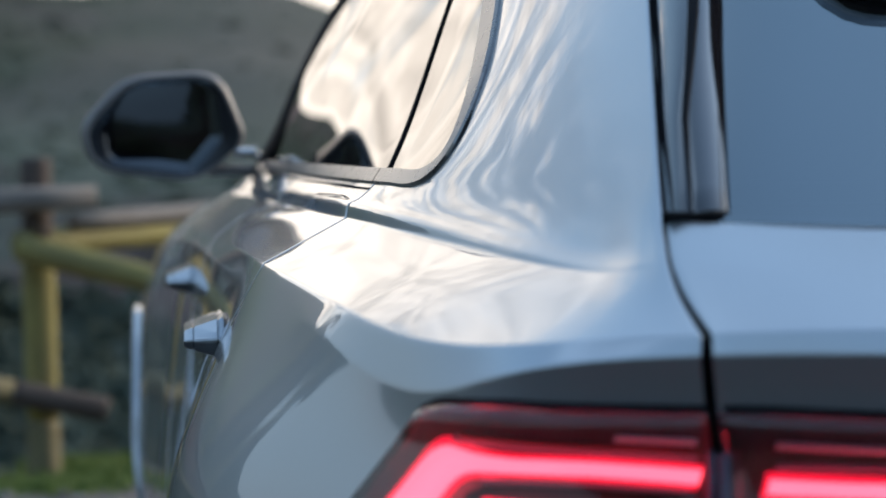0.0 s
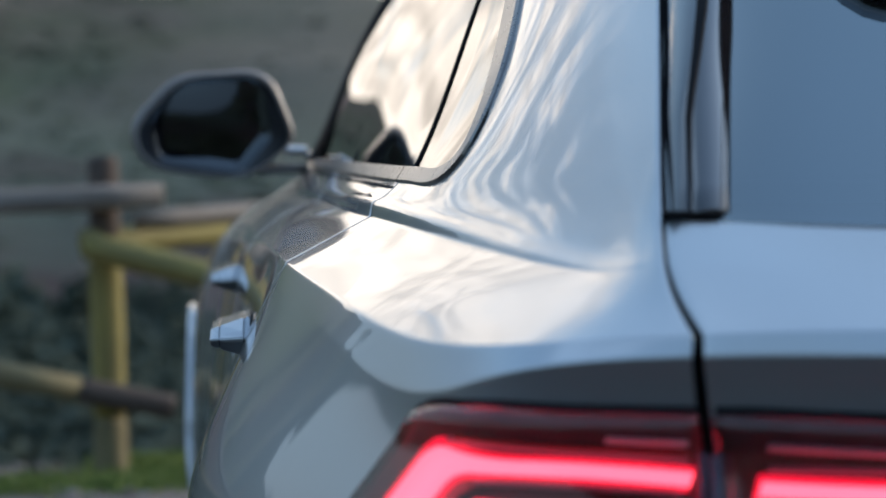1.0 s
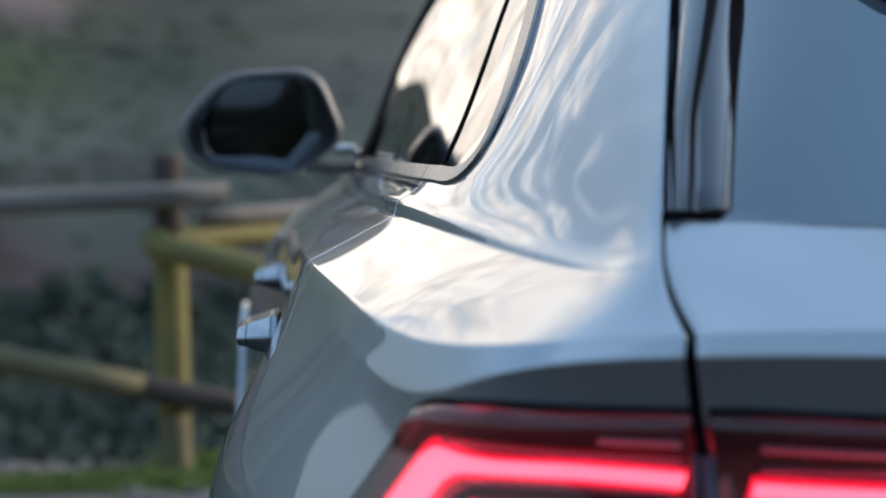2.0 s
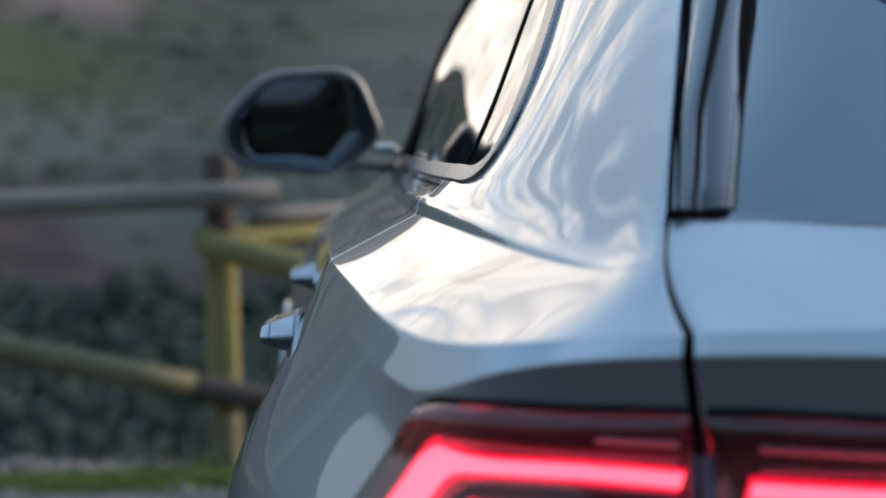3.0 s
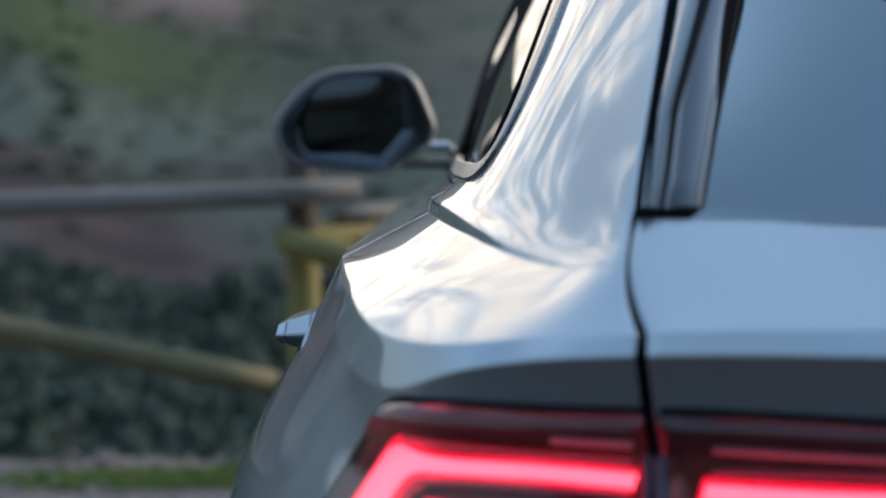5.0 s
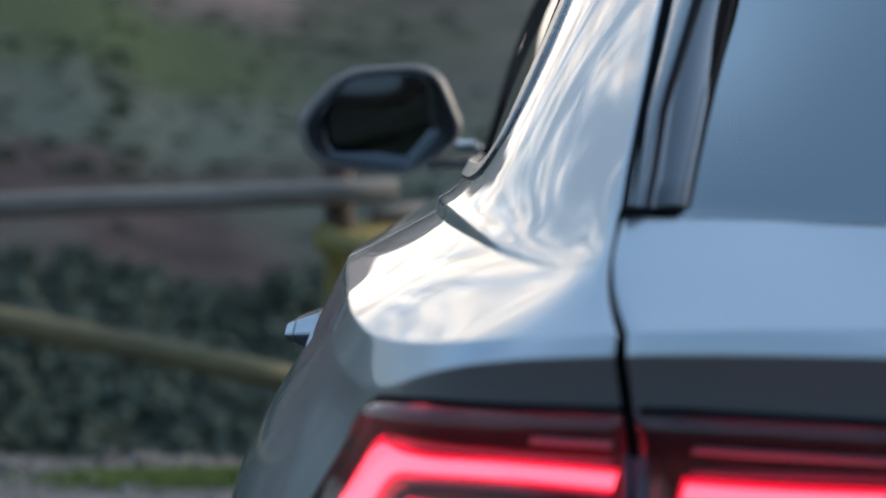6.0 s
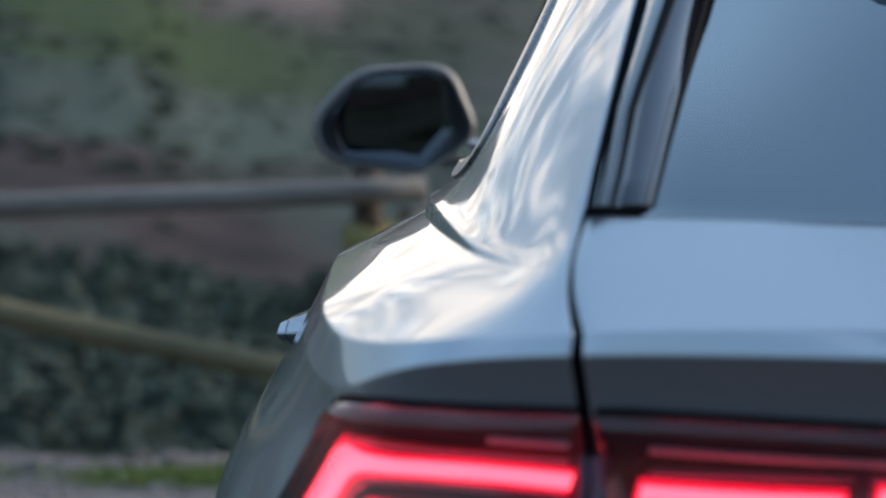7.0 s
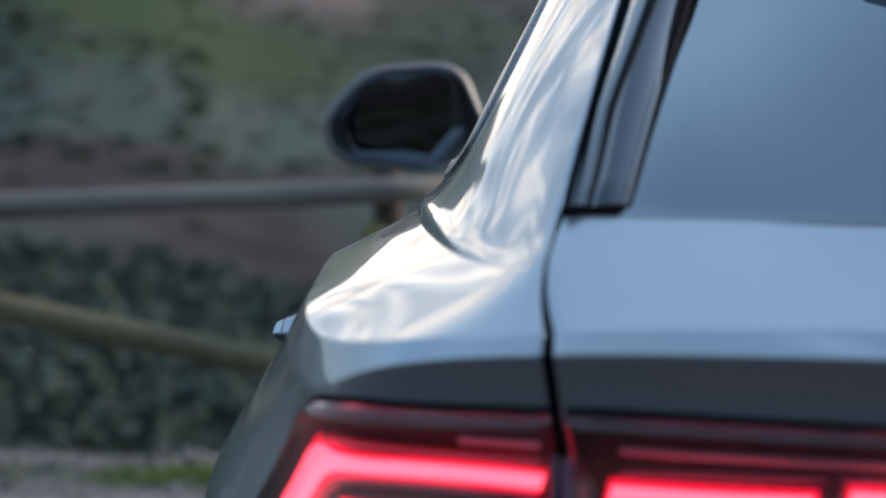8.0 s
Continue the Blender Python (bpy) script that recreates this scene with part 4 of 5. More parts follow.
    box(bm, (side * 0.640 - 0.021, 0.164, 1.0425), (side * 0.640 + 0.021, 0.20, 1.048), 0.002)
    part("fin_foot", bm, BLACK, gate)
    panel("rear_window", N_BELT, N_TOP - 1, TAIL, lambda i: 0.664, 44, PANE_REAR, gate, side, fold=0.0, off=-0.003, label="dark tinted rear glass")

# roof, windscreen, bonnet
tt = np.linspace(STATION[2], STATION[12], 60)
edge = at_row(N_TOP, tt)
w = np.linspace(-1, 1, 33)
crown = np.clip((tt - 0.67) / 1.0, 0, 1) * 0.075 + 0.01
roof = np.stack([np.stack([edge[:, 0] * a, edge[:, 1], edge[:, 2] + crown * (1 - a * a)], -1) for a in w])
sheet("roof", roof, PAINT, car, 0.0, Vector((0, 0, 1)))
li = list(range(N_BELT, N_TOP + 1, 2))
post = np.array([at_row(i, STATION[12]) for i in li])
screen = np.stack([np.stack([post[:, 0] * a, post[:, 1] + 0.16 * (1 - a * a), post[:, 2] + 0.03 * (1 - a * a)], -1) for a in w])
sheet("windscreen", screen, SCREEN, car, 0.0, Vector((0, 1, 1)))
hood_t = np.linspace(STATION[12], STATION[-1] - 0.02, 60)
he = at_row(N_BELT, hood_t)
hood = np.stack([np.stack([he[:, 0] * a, he[:, 1] + 0.10 * (1 - a * a) * np.clip((STATION[-1] - hood_t) / 0.7, 0, 1), he[:, 2] + 0.055 * (1 - a * a) * np.clip((STATION[-1] - hood_t) / 0.5, 0, 1)], -1) for a in w])
sheet("bonnet", hood, PAINT, car, 0.006, Vector((0, 0, 1)))
# roof spoiler over the rear glass
sp = []
for v in np.linspace(0, 1, 18):
    row = []
    for a in np.linspace(-1, 1, 61):
        x = 0.52 * a
        ye = 0.518 + 0.42 * max(0.0, (abs(x) - 0.365) / 0.155) ** 3.4
        y = 1.14 + (ye - 1.14) * v
        row.append((x, y, 1.545 - 0.235 * (1.14 - y) - 0.03 * a * a - 0.02 * abs(a) ** 8))
    sp.append(row)
top = np.array(sp)
sheet("roof_spoiler", np.concatenate([top, top[::-1] - (0, -0.004, 0.028)]), GLOSS, car, 0.0, Vector((0, 0, 1)))
# floor and seats inside
bm = bmesh.new(); box(bm, (-0.88, 0.15, 0.24), (0.88, 4.3, 0.34), 0.03); part("floor_pan", bm, BLACK, car)
bm = bmesh.new(); box(bm, (-0.72, 2.95, 0.72), (0.72, 3.25, 0.98), 0.06); part("dashboard", bm, CLOTH, car)
bm = bmesh.new(); box(bm, (-0.60, 0.32, 0.78), (0.60, 1.0, 0.82), 0.01); part("parcel_shelf", bm, CLOTH, car)
for x in (-0.40, 0.40):
    seat(x, 2.15, 0.42, 0.5)
    seat(x, 1.22, 0.44, 0.5)


# ---- the land: a gravel lot, its edge, the valley beyond and hills all round ----
GRAVEL = grained(material("gravel", (0.3, 0.26, 0.23), 0.95, Specular_IOR_Level=0.15), (0.13, 0.113, 0.108), (0.26, 0.23, 0.218), 3.0, 8, bump=0.02, bump_scale=45)


def smooth(a, b, v):
    w = np.clip((v - a) / (b - a), 0, 1)
    return w * w * (3 - 2 * w)


def land(x, y):
    """Height of the ground, and how far a place is from the lot (0 on it, 1 in the wild)."""
    x, y = np.asarray(x, float), np.asarray(y, float)
    edge = 7.78 + 0.10 * np.sin(x * 0.9) + 0.06 * np.sin(x * 2.3 + 1) + 0.04 * np.sin(x * 6.1)
    ahead = smooth(-0.1, 0.5, y - edge)
    d = np.hypot(x, y)
    turn = np.arctan2(x, y)
    wave = 0.5 * np.sin(turn * 7 + 1.0) + 0.35 * np.sin(turn * 17 + 2.0) + 0.2 * np.sin(turn * 41)
    # ahead: a drop, then the far slope up to a ridge
    drop = -0.75 * np.clip(y - edge, 0, 2.4) - 5.4 * smooth(0, 30, y - edge)
    open_side = (1 + 0.50 * smooth(-0.06, -0.24, turn) * smooth(-0.8, -0.5, turn)) * (1 - 0.82 * smooth(-0.31, -0.60, turn) * smooth(-2.6, -2.2, turn)) * (1 - 0.13 * smooth(0.035, 0.10, turn) * smooth(1.2, 0.6, turn))
    open_side = open_side * (1 + smooth(-0.10, -0.17, turn) * smooth(-0.9, -0.6, turn) * (0.05 * np.sin(turn * 63) + 0.035 * np.sin(turn * 118 + 1)))
    rise = (smooth(60, 300, d) * (22.1 + 0.9 * wave) + 2.2 * smooth(85, 130, d)) * open_side
    ripple = smooth(30, 80, d) * (1.3 * np.sin(x * 0.05 + 0.7) * np.cos(y * 0.041) + 0.7 * np.sin(x * 0.13) * np.sin(y * 0.11 + 2))
    front = drop + rise + ripple
    rear = smooth(16, 170, d) * (44 + 6 * wave) * open_side + ripple * 0.6
    w = smooth(-0.35, 0.25, y / np.maximum(d, 1))
    far = front * w + rear * (1 - w)
    beyond = smooth(330, 900, d)
    z = np.where(y > edge, ahead * far, 0) * w + rear * (1 - w) * smooth(14, 26, d)
    z = z * (1 - beyond) + beyond * 6
    wild = np.maximum(np.where(y > edge, smooth(-0.2, 0.8, y - edge), 0), smooth(14, 24, d) * (1 - w))
    return z, wild


def build_land():
    radii = np.concatenate([np.linspace(0, 7, 12)[1:], np.linspace(7.2, 14, 46), np.geomspace(14.5, 400, 90), np.geomspace(420, 4500, 14)])
    turns = 420
    a = np.linspace(0, 2 * math.pi, turns, endpoint=False)
    R, A = np.meshgrid(radii, a, indexing="ij")
    X, Y = R * np.sin(A), R * np.cos(A) + 1.0
    Z, W = land(X, Y)
    verts = np.concatenate([[[0, 1, 0]], np.stack([X, Y, Z], -1).reshape(-1, 3)])
    faces = [(0, 1 + k, 1 + (k + 1) % turns) for k in range(turns)]
    for r in range(len(radii) - 1):
        o = 1 + r * turns
        faces += [(o + k, o + turns + k, o + turns + (k + 1) % turns, o + (k + 1) % turns) for k in range(turns)]
    ob = mesh_object("ground", verts, faces, GROUND, flip=False)
    me = ob.data
    bmx = bmesh.new(); bmx.from_mesh(me); bmesh.ops.recalc_face_normals(bmx, faces=bmx.faces[:])
    if sum(f.normal.z for f in bmx.faces) < 0:
        bmesh.ops.reverse_faces(bmx, faces=bmx.faces[:])
    bmx.to_mesh(me); bmx.free()
    return tagged(ob, "gravel lot running out into scrubby hills", "ground", kind="structure")


MEADOW, OUTCROP = (156, 166, 188, 198), (192, 206, 330, 360)


def ground_material():
    """Gravel on the lot, scrub, red earth and painted-in distance haze on the slopes."""
    m = GRAVEL.copy()
    m.name = "lot_and_slopes"
    t = m.node_tree
    p = t.nodes["Principled BSDF"]
    gravel = p.inputs["Base Color"].links[0].from_socket
    g = t.nodes.new("ShaderNodeNewGeometry")
    s = t.nodes.new("ShaderNodeSeparateXYZ")
    t.links.new(g.outputs["Position"], s.inputs[0])

    def noise_ramp(scale, low, high, a, b, stretch=(1, 1, 1)):
        n = t.nodes.new("ShaderNodeTexNoise"); n.inputs["Scale"].default_value = scale; n.inputs["Detail"].default_value = 8
        mp = t.nodes.new("ShaderNodeMapping"); mp.inputs["Scale"].default_value = stretch
        t.links.new(g.outputs["Position"], mp.inputs[0]); t.links.new(mp.outputs[0], n.inputs["Vector"])
        r = t.nodes.new("ShaderNodeValToRGB")
        r.color_ramp.elements[0].position, r.color_ramp.elements[1].position = low, high
        r.color_ramp.elements[0].color, r.color_ramp.elements[1].color = (*a, 1), (*b, 1)
        t.links.new(n.outputs["Fac"], r.inputs[0])
        return r.outputs[0]
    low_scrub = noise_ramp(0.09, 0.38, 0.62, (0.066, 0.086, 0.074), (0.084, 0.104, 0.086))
    far_scrub = noise_ramp(0.05, 0.40, 0.62, (0.036, 0.055, 0.032), (0.070, 0.066, 0.056), (1, 0.12, 2.6))
    earth = noise_ramp(0.25, 0.35, 0.65, (0.035, 0.029, 0.030), (0.066, 0.050, 0.050))
    # bare red earth shows in a broken band half way up the slope
    dist = t.nodes.new("ShaderNodeVectorMath"); dist.operation = "LENGTH"
    t.links.new(g.outputs["Position"], dist.inputs[0])
    wob = t.nodes.new("ShaderNodeTexNoise"); wob.inputs["Scale"].default_value = 0.06; wob.inputs["Detail"].default_value = 5
    t.links.new(g.outputs["Position"], wob.inputs["Vector"])
    # scrub recoloured by distance: the hazy far slope's tone put into its colour
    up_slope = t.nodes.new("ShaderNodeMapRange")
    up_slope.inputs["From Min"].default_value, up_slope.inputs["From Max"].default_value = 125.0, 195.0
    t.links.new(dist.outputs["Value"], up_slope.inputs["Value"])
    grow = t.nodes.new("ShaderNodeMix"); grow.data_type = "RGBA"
    t.links.new(up_slope.outputs[0], grow.inputs[0]); t.links.new(low_scrub, grow.inputs[6]); t.links.new(far_scrub, grow.inputs[7])
    # the far slope is lighter on one side: distance haze put into its colour
    way = t.nodes.new("ShaderNodeMath"); way.operation = "ARCTAN2"
    t.links.new(s.outputs["X"], way.inputs[0]); t.links.new(s.outputs["Y"], way.inputs[1])
    haze_side = t.nodes.new("ShaderNodeMapRange"); haze_side.interpolation_type = "SMOOTHSTEP"
    haze_side.inputs["From Min"].default_value, haze_side.inputs["From Max"].default_value, haze_side.inputs["To Max"].default_value = -0.05, 0.05, 0.85
    t.links.new(way.outputs[0], haze_side.inputs["Value"])
    high_up = t.nodes.new("ShaderNodeMath"); high_up.operation = "MULTIPLY"
    t.links.new(haze_side.outputs[0], high_up.inputs[0]); t.links.new(up_slope.outputs[0], high_up.inputs[1])
    haze_tone = noise_ramp(0.04, 0.36, 0.64, (0.066, 0.076, 0.062), (0.108, 0.106, 0.094), (1, 0.2, 2.6))
    hazed = t.nodes.new("ShaderNodeMix"); hazed.data_type = "RGBA"
    t.links.new(high_up.outputs[0], hazed.inputs[0]); t.links.new(grow.outputs[2], hazed.inputs[6]); t.links.new(haze_tone, hazed.inputs[7])
    scrub = hazed.outputs[2]

    def patch(under, colour, turn_edges, far_edges):
        """A patch of another growth, within bearings and distances, with a ragged rim."""
        share = None
        rag = t.nodes.new("ShaderNodeTexNoise"); rag.inputs["Scale"].default_value = 0.12; rag.inputs["Detail"].default_value = 6
        t.links.new(g.outputs["Position"], rag.inputs["Vector"])
        for value, spread, (a, b, c, d) in ((way.outputs[0], 0.05, turn_edges), (dist.outputs["Value"], 40.0, far_edges)):
            moved = t.nodes.new("ShaderNodeMath"); moved.operation = "MULTIPLY_ADD"; moved.inputs[1].default_value = spread
            t.links.new(rag.outputs["Fac"], moved.inputs[0]); t.links.new(value, moved.inputs[2])
            for lo, hi in ((a + spread / 2, b + spread / 2), (d + spread / 2, c + spread / 2)):
                r = t.nodes.new("ShaderNodeMapRange"); r.inputs["From Min"].default_value, r.inputs["From Max"].default_value = lo, hi
                t.links.new(moved.outputs[0], r.inputs["Value"])
                if share is None:
                    share = r.outputs[0]
                else:
                    both = t.nodes.new("ShaderNodeMath"); both.operation = "MULTIPLY"
                    t.links.new(share, both.inputs[0]); t.links.new(r.outputs[0], both.inputs[1])
                    share = both.outputs[0]
        lay = t.nodes.new("ShaderNodeMix"); lay.data_type = "RGBA"
        lay.inputs[7].default_value = (*colour, 1)
        t.links.new(share, lay.inputs[0]); t.links.new(under, lay.inputs[6])
        return lay.outputs[2]
    scrub = patch(scrub, (0.046, 0.068, 0.030), (-0.26, -0.20, -0.12, -0.07), MEADOW)
    scrub = patch(scrub, (0.140, 0.108, 0.102), (-0.135, -0.12, -0.09, -0.075), OUTCROP)
    wide = t.nodes.new("ShaderNodeMath"); wide.operation = "MULTIPLY_ADD"; wide.inputs[1].default_value = 60.0
    t.links.new(wob.outputs["Fac"], wide.inputs[0]); t.links.new(dist.outputs["Value"], wide.inputs[2])
    band = t.nodes.new("ShaderNodeValToRGB")
    e = band.color_ramp.elements
    e[0].position, e[0].color = 0.32, (0, 0, 0, 1)
    e[1].position, e[1].color = 0.34, (1, 1, 1, 1)
    for pos, v in ((0.365, 1), (0.395, 0)):
        k = e.new(pos); k.color = (v, v, v, 1)
    sc = t.nodes.new("ShaderNodeMath"); sc.operation = "MULTIPLY"; sc.inputs[1].default_value = 1 / 400
    t.links.new(wide.outputs[0], sc.inputs[0]); t.links.new(sc.outputs[0], band.inputs[0])
    mix1 = t.nodes.new("ShaderNodeMix"); mix1.data_type = "RGBA"
    t.links.new(band.outputs[0], mix1.inputs[0]); t.links.new(scrub, mix1.inputs[6]); t.links.new(earth, mix1.inputs[7])
    # the lot ends where the land falls or rises away
    near = t.nodes.new("ShaderNodeMapRange")
    near.inputs["From Min"].default_value, near.inputs["From Max"].default_value = 8.6, 10.0
    t.links.new(dist.outputs["Value"], near.inputs["Value"])
    mix2 = t.nodes.new("ShaderNodeMix"); mix2.data_type = "RGBA"
    # worn asphalt where cars stand, gravel along the verge
    verge = t.nodes.new("ShaderNodeMath"); verge.operation = "MULTIPLY_ADD"; verge.inputs[1].default_value = 1.2
    t.links.new(wob.outputs["Fac"], verge.inputs[0]); t.links.new(s.outputs["Y"], verge.inputs[2])
    lim = t.nodes.new("ShaderNodeMapRange")
    lim.inputs["From Min"].default_value, lim.inputs["From Max"].default_value = 6.2, 6.7
    t.links.new(verge.outputs[0], lim.inputs["Value"])
    asphalt = noise_ramp(60.0, 0.35, 0.65, (0.022, 0.022, 0.024), (0.05, 0.049, 0.048))
    mix0 = t.nodes.new("ShaderNodeMix"); mix0.data_type = "RGBA"
    t.links.new(lim.outputs[0], mix0.inputs[0]); t.links.new(asphalt, mix0.inputs[6]); t.links.new(gravel, mix0.inputs[7])
    gravel = mix0.outputs[2]
    t.links.new(near.outputs[0], mix2.inputs[0]); t.links.new(gravel, mix2.inputs[6]); t.links.new(mix1.outputs[2], mix2.inputs[7])
    t.links.new(mix2.outputs[2], p.inputs["Base Color"])
    return m


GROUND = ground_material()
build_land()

FOLIAGE = material("foliage", (0.05, 0.07, 0.035), 0.85, Specular_IOR_Level=0.25)
ft = FOLIAGE.node_tree
fg = ft.nodes.new("ShaderNodeNewGeometry")
fr = ft.nodes.new("ShaderNodeValToRGB")
fr.color_ramp.elements[0].color, fr.color_ramp.elements[1].color = (0.086, 0.114, 0.094, 1), (0.110, 0.138, 0.110, 1)
ft.links.new(fg.outputs["Random Per Island"], fr.inputs[0])
ft.links.new(fr.outputs[0], ft.nodes["Principled BSDF"].inputs["Base Color"])


# foliage copy for far trees, with the hazy slope's tone put into its colour
FAR_FOLIAGE = FOLIAGE.copy()
FAR_FOLIAGE.name = "far_foliage"
for nd in FAR_FOLIAGE.node_tree.nodes:
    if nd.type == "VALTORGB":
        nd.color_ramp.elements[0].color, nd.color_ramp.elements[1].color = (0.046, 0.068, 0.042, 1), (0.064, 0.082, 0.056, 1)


def clump_points(rng, n, spread, height):
    """Leaf clumps of one tree: small tilted quads filling an uneven crown."""
    a = rng.random(n) * 2 * math.pi
    h = rng.random(n) ** 0.8
    r = spread * np.sqrt(rng.random(n)) * (1.05 - 0.75 * h) * (0.75 + 0.5 * rng.random(n))
    return np.stack([r * np.cos(a), r * np.sin(a), height * (0.18 + 0.82 * h)], -1)


def build_woods():
    rng = np.random.default_rng(5)
    stands = {False: ([], []), True: ([], [])}
    count = 0
    while count < 17000:
        d = 24 + 300 * rng.random() ** 1.3
        view = rng.random() < 0.6
        a = rng.uniform(-0.34, 0.14) if view else rng.random() * 2 * math.pi
        x, y = d * math.sin(a), d * math.cos(a)
        z, w = land(x, y)
        if w < 0.95 or d < 42:
            continue
        ahead = y > 0.5 * abs(x)
        if ahead and 104 < d < 120 and rng.random() < 0.86:
            continue
        if ahead and d > 128 and rng.random() < (0.25 if view else 0.8):
            continue
        if ahead and d > 118 and noise.noise(Vector((x * 0.05, d * 0.022, 3.0))) > 0.22:
            continue
        if ahead and d > 130 and math.atan2(x, y) > -0.01 + 0.05 * noise.noise(Vector((d * 0.03, 1.7, 0))) and rng.random() < 0.85:
            continue
        if ahead and ((-0.21 < math.atan2(x, y) < -0.11 and MEADOW[1] < d < MEADOW[2]) or (-0.125 < math.atan2(x, y) < -0.085 and d > OUTCROP[1])) and rng.random() < 0.8:
            continue
        if -2.4 < math.atan2(x, y) < -0.46:
            continue
        count += 1
        hgt = (0.7 + 1.3 * rng.random() ** 1.6) * (0.6 if view else 1.0) * (1.15 if d < 104 else 0.28)
        spr = hgt * (0.55 + 0.35 * rng.random()) * (0.80 if d < 104 else 4.6)
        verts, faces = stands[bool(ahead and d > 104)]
        n = 72 if d < 104 else 30
        c = clump_points(rng, n, spr, hgt) + (x, y, float(z) - 0.3)
        s = spr * (0.28 if d < 104 else 0.24)
        flat = 0.6 if d < 104 else 0.3
        for p in c:
            u = rng.normal(size=3) * (1, 1, flat); u /= np.linalg.norm(u)
            v = np.cross(u, rng.normal(size=3) * (flat, flat, 1)); v /= np.linalg.norm(v) + 1e-9
            k = len(verts)
            s1 = s * (0.6 + 0.6 * rng.random())
            verts += [p - u * s1, p + v * s1 * 0.7, p + u * s1, p - v * s1 * 0.7 + np.cross(u, v) * s1 * 0.5]
            faces += [(k, k + 1, k + 2), (k, k + 2, k + 3)]
        k = len(verts)
        base, tip = np.array([x, y, float(z) - 0.4]), np.array([x, y, float(z) + hgt * 0.7])
        rr = 0.05 * hgt
        for j in range(3):
            o = np.array([math.cos(j * 2.1) * rr, math.sin(j * 2.1) * rr, 0])
            verts += [base + o, tip + o * 0.3]
        faces += [(k, k + 2, k + 3, k + 1), (k + 2, k + 4, k + 5, k + 3), (k + 4, k, k + 1, k + 5)]
    tagged(mesh_object("woods", *stands[False], FOLIAGE, smooth=False), "dark grey-green trees covering the lower hillsides", "woods", kind="stuff")
    tagged(mesh_object("hillside_scrub", *stands[True], FAR_FOLIAGE, smooth=False), "green scrub covering the upper slope, distance haze in its colour", "scrub", kind="stuff")


build_woods()


# ---- the fence at the lot's edge ----
def pole(bm, a, b, r0, r1, sides=18, seed=0, wob=0.06, rings=14):
    """A rough round pole from a to b."""
    a, b = Vector(a), Vector(b)
    axis = (b - a)
    turn = axis.to_track_quat("Z", "Y").to_matrix()
    rows = []
    for k in range(rings + 1):
        w = k / rings
        rr = r0 + (r1 - r0) * w
        row = []
        for j in range(sides):
            t = 2 * math.pi * j / sides
            q = rr * (1 + wob * noise.noise(Vector((math.cos(t) * 1.5, math.sin(t) * 1.5, w * axis.length * 3 + seed * 7))))
            if k in (0, rings):
                q *= 0.93
            row.append(bm.verts.new(a + axis * w + turn @ Vector((q * math.cos(t), q * math.sin(t), 0))))
        rows.append(row)
    for k in range(rings):
        for j in range(sides):
            bm.faces.new((rows[k][j], rows[k][(j + 1) % sides], rows[k + 1][(j + 1) % sides], rows[k + 1][j]))
    bm.faces.new(rows[0][::-1]); bm.faces.new(rows[-1])


def pole_part(name, a, b, r0, r1, mat, parent, seed=0, label=""):
    bm = bmesh.new()
    pole(bm, (0, 0, 0), (0, 0, (Vector(b) - Vector(a)).length), r0, r1, seed=seed)
    ob = part(name, bm, mat, parent, label)
    ob.matrix_world = Matrix.Translation(a) @ (Vector(b) - Vector(a)).to_track_quat("Z", "Y").to_matrix().to_4x4()
    return ob


fence = empty("fence")
tagged(fence, "rustic round-pole fence, partly painted yellow, at the lot's edge", "fence")
pole_part("post", (-1.2965, 7.36, 0.20), (-1.312, 7.36, 0.80), 0.057, 0.055, YELLOW, fence, 1, "worn yellow post")
pole_part("post_foot", (-1.288, 7.36, -0.25), (-1.2965, 7.36, 0.20), 0.060, 0.0575, OLIVE, fence, 11, "stained foot of the post, its paint worn away")
pole_part("post_top", (-1.312, 7.36, 0.80), (-1.318, 7.36, 1.068), 0.052, 0.050, DARKWOOD, fence, 2, "bare dark top of the post")
pole_part("top_rail", (-3.9, 7.27, 0.825), (-1.115, 7.27, 0.938), 0.046, 0.042, WOOD, fence, 3, "grey weathered top rail")
bare = Vector((-3.9, 7.28, 0.80)).lerp(Vector((-1.08, 7.28, 0.235)), 0.89)
pole_part("low_rail", (-3.9, 7.28, 0.80), bare, 0.046, 0.0445, OLIVE, fence, 4, "low rail with worn yellow paint")
pole_part("low_rail_end", bare, (-1.08, 7.28, 0.235), 0.044, 0.042, DARKWOOD, fence, 14, "bare brown end of the low rail")
pole_part("yellow_rail", (-1.37, 7.30, 0.785), (0.6, 9.4, 0.86), 0.045, 0.042, YELLOW, fence, 5, "yellow rail turning away along the edge")
pole_part("capping_rail", (-1.20, 7.42, 0.855), (0.6, 9.42, 0.94), 0.030, 0.030, WOOD, fence, 8, "grey rail laid on the yellow one")
pole_part("yellow_brace", (-1.37, 7.25, 0.775), (-0.30, 6.9, 0.52), 0.048, 0.045, YELLOW, fence, 6, "slanting yellow brace")
pole_part("post", (-3.95, 7.36, -0.25), (-3.95, 7.36, 1.02), 0.058, 0.052, DARKWOOD, fence, 7)
pole_part("post", (0.62, 9.45, -0.6), (0.62, 9.45, 1.0), 0.058, 0.052, YELLOW, fence, 9)

# ---- grass tufts along the lot's edge ----
GRASS = material("grass_blades", (0.07, 0.12, 0.03), 0.7)
gt = GRASS.node_tree
gg = gt.nodes.new("ShaderNodeNewGeometry"); gr = gt.nodes.new("ShaderNodeValToRGB")
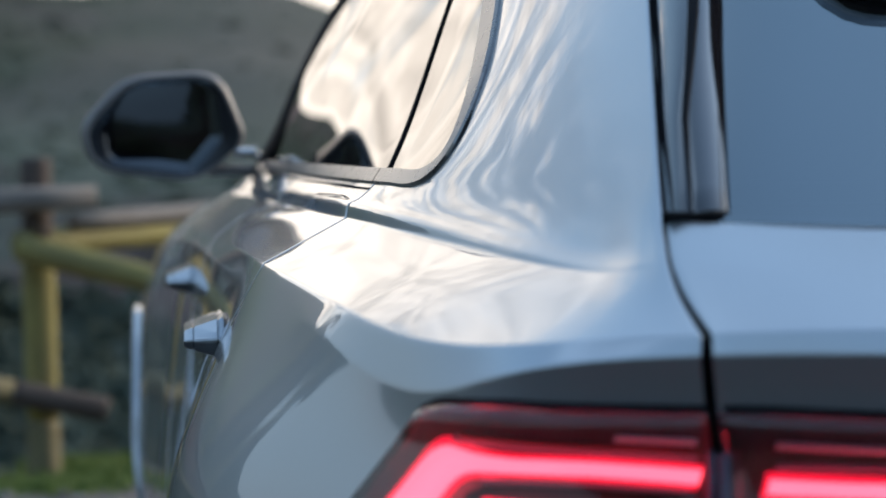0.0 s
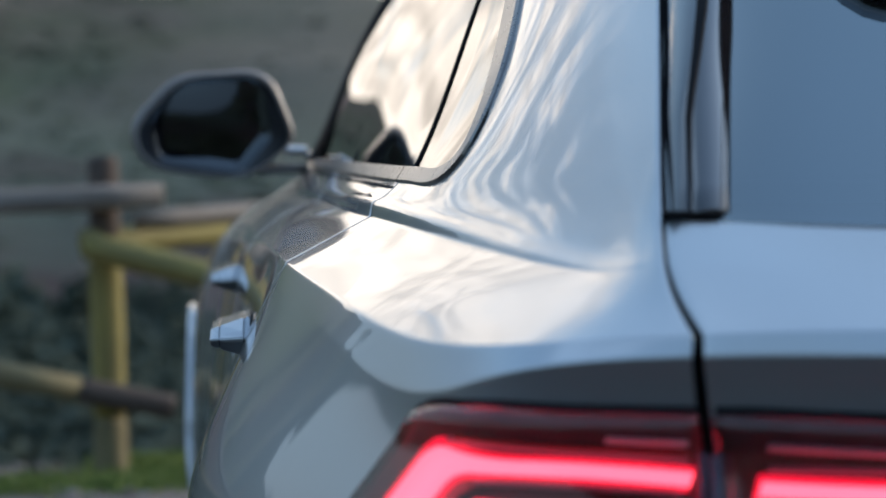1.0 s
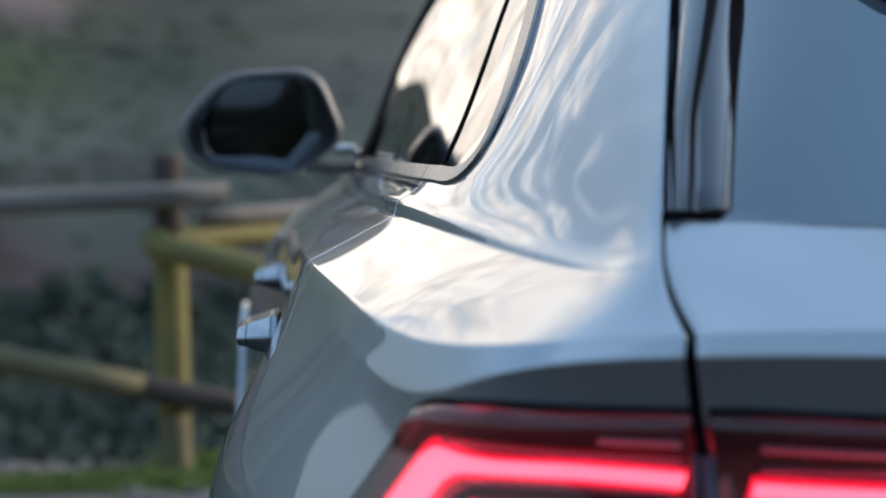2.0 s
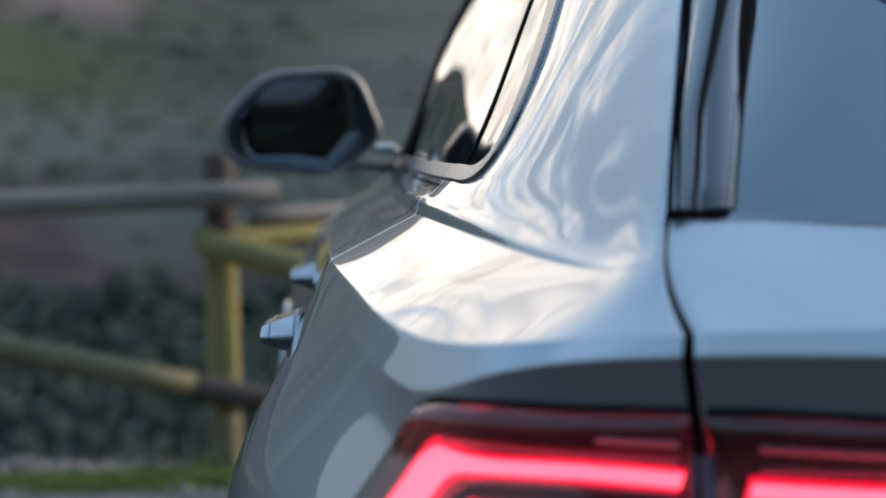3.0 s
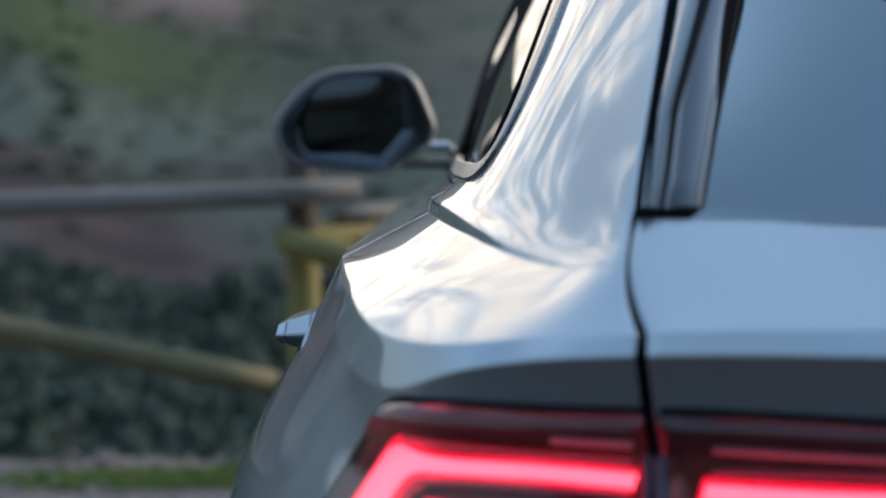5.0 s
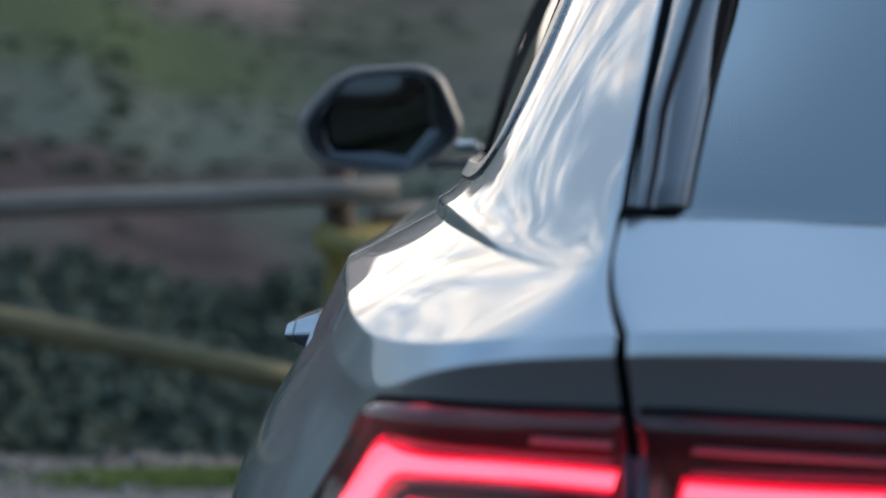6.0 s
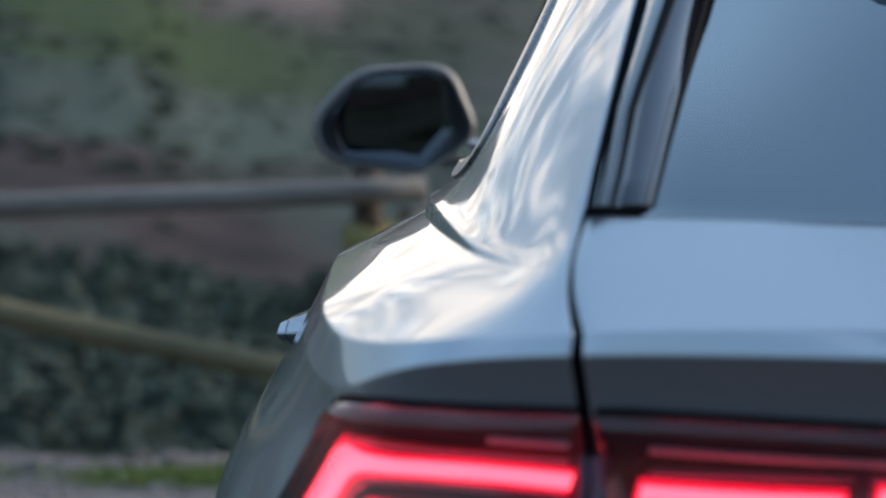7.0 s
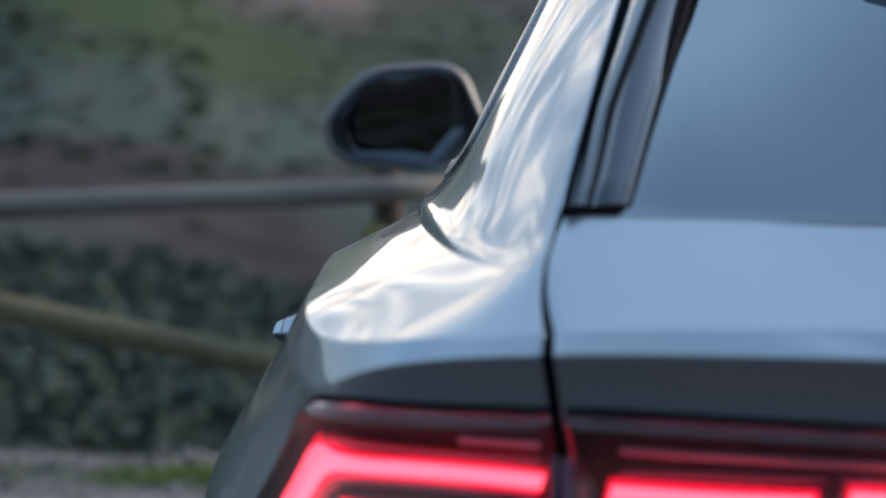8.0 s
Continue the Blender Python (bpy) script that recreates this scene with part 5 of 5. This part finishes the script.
gr.color_ramp.elements[0].color, gr.color_ramp.elements[1].color = (0.075, 0.13, 0.026, 1), (0.18, 0.25, 0.055, 1)
gt.links.new(gg.outputs["Random Per Island"], gr.inputs[0]); gt.links.new(gr.outputs[0], gt.nodes["Principled BSDF"].inputs["Base Color"])


def build_grass():
    rng = np.random.default_rng(9)
    verts, faces = [], []
    patches = ((-1.90, 7.02, 0.16, 0.09, 0.5), (-1.60, 7.05, 0.18, 0.09, 0.6), (-1.30, 7.12, 0.14, 0.10, 0.6), (-1.14, 7.48, 0.10, 0.12, 1.0), (-0.95, 7.60, 0.16, 0.13, 1.1), (-3.4, 7.1, 0.5, 0.10, 0.5))
    for k in range(15000):
        px, py, sx, sy, dense = patches[k % 6]
        x, strip = px + rng.normal() * sx, py + rng.normal() * sy
        if strip > 7.95 or math.hypot(x + 1.3, strip - 7.36) < 0.07:
            continue
        h = 0.012 + 0.045 * rng.random() * (0.3 + dense)
        a = rng.random() * 6.28
        lean = rng.normal(size=2) * h * 0.45
        z = float(land(x, strip)[0]) - 0.004
        w = 0.0035
        k = len(verts)
        dx, dy = math.cos(a) * w, math.sin(a) * w
        verts += [(x - dx, strip - dy, z), (x + dx, strip + dy, z), (x + lean[0] * 0.4 + dx * 0.7, strip + lean[1] * 0.4 + dy * 0.7, z + h * 0.6), (x + lean[0], strip + lean[1], z + h)]
        faces += [(k, k + 1, k + 2), (k, k + 2, k + 3)]
    tagged(mesh_object("grass", verts, faces, GRASS, smooth=False), "short green grass tufts along the gravel's edge", "grass", kind="stuff")


build_grass()


# ---- stones lying about on the gravel ----
STONE = material("stone", (0.2, 0.19, 0.18), 0.9)
sg = STONE.node_tree.nodes.new("ShaderNodeNewGeometry"); sr = STONE.node_tree.nodes.new("ShaderNodeValToRGB")
sr.color_ramp.elements[0].color, sr.color_ramp.elements[1].color = (0.07, 0.06, 0.056, 1), (0.30, 0.28, 0.265, 1)
STONE.node_tree.links.new(sg.outputs["Random Per Island"], sr.inputs[0])
STONE.node_tree.links.new(sr.outputs[0], STONE.node_tree.nodes["Principled BSDF"].inputs["Base Color"])


def build_stones():
    rng = np.random.default_rng(21)
    bm = bmesh.new()
    bmesh.ops.create_icosphere(bm, subdivisions=1, radius=1.0)
    ball, tris = np.array([v.co for v in bm.verts]), [[v.index for v in f.verts] for f in bm.faces]
    bm.free()
    verts, faces = [], []
    for _ in range(1600):
        x, y = rng.uniform(-5.0, 0.5), 6.2 + 1.6 * rng.random() ** 0.7
        r = 0.006 + 0.026 * rng.random() ** 4
        z = float(land(x, y)[0])
        k = len(verts)
        shape = ball * (1 + 0.18 * rng.normal(size=(len(ball), 1))) * (r, r * rng.uniform(0.7, 1.2), r * 0.6)
        verts += list(shape + (x, y, z + r * 0.3))
        faces += [tuple(i + k for i in f) for f in tris]
    tagged(mesh_object("gravel_stones", verts, faces, STONE, smooth=False), "loose grey stones scattered over the gravel", "stones", kind="stuff")


build_stones()
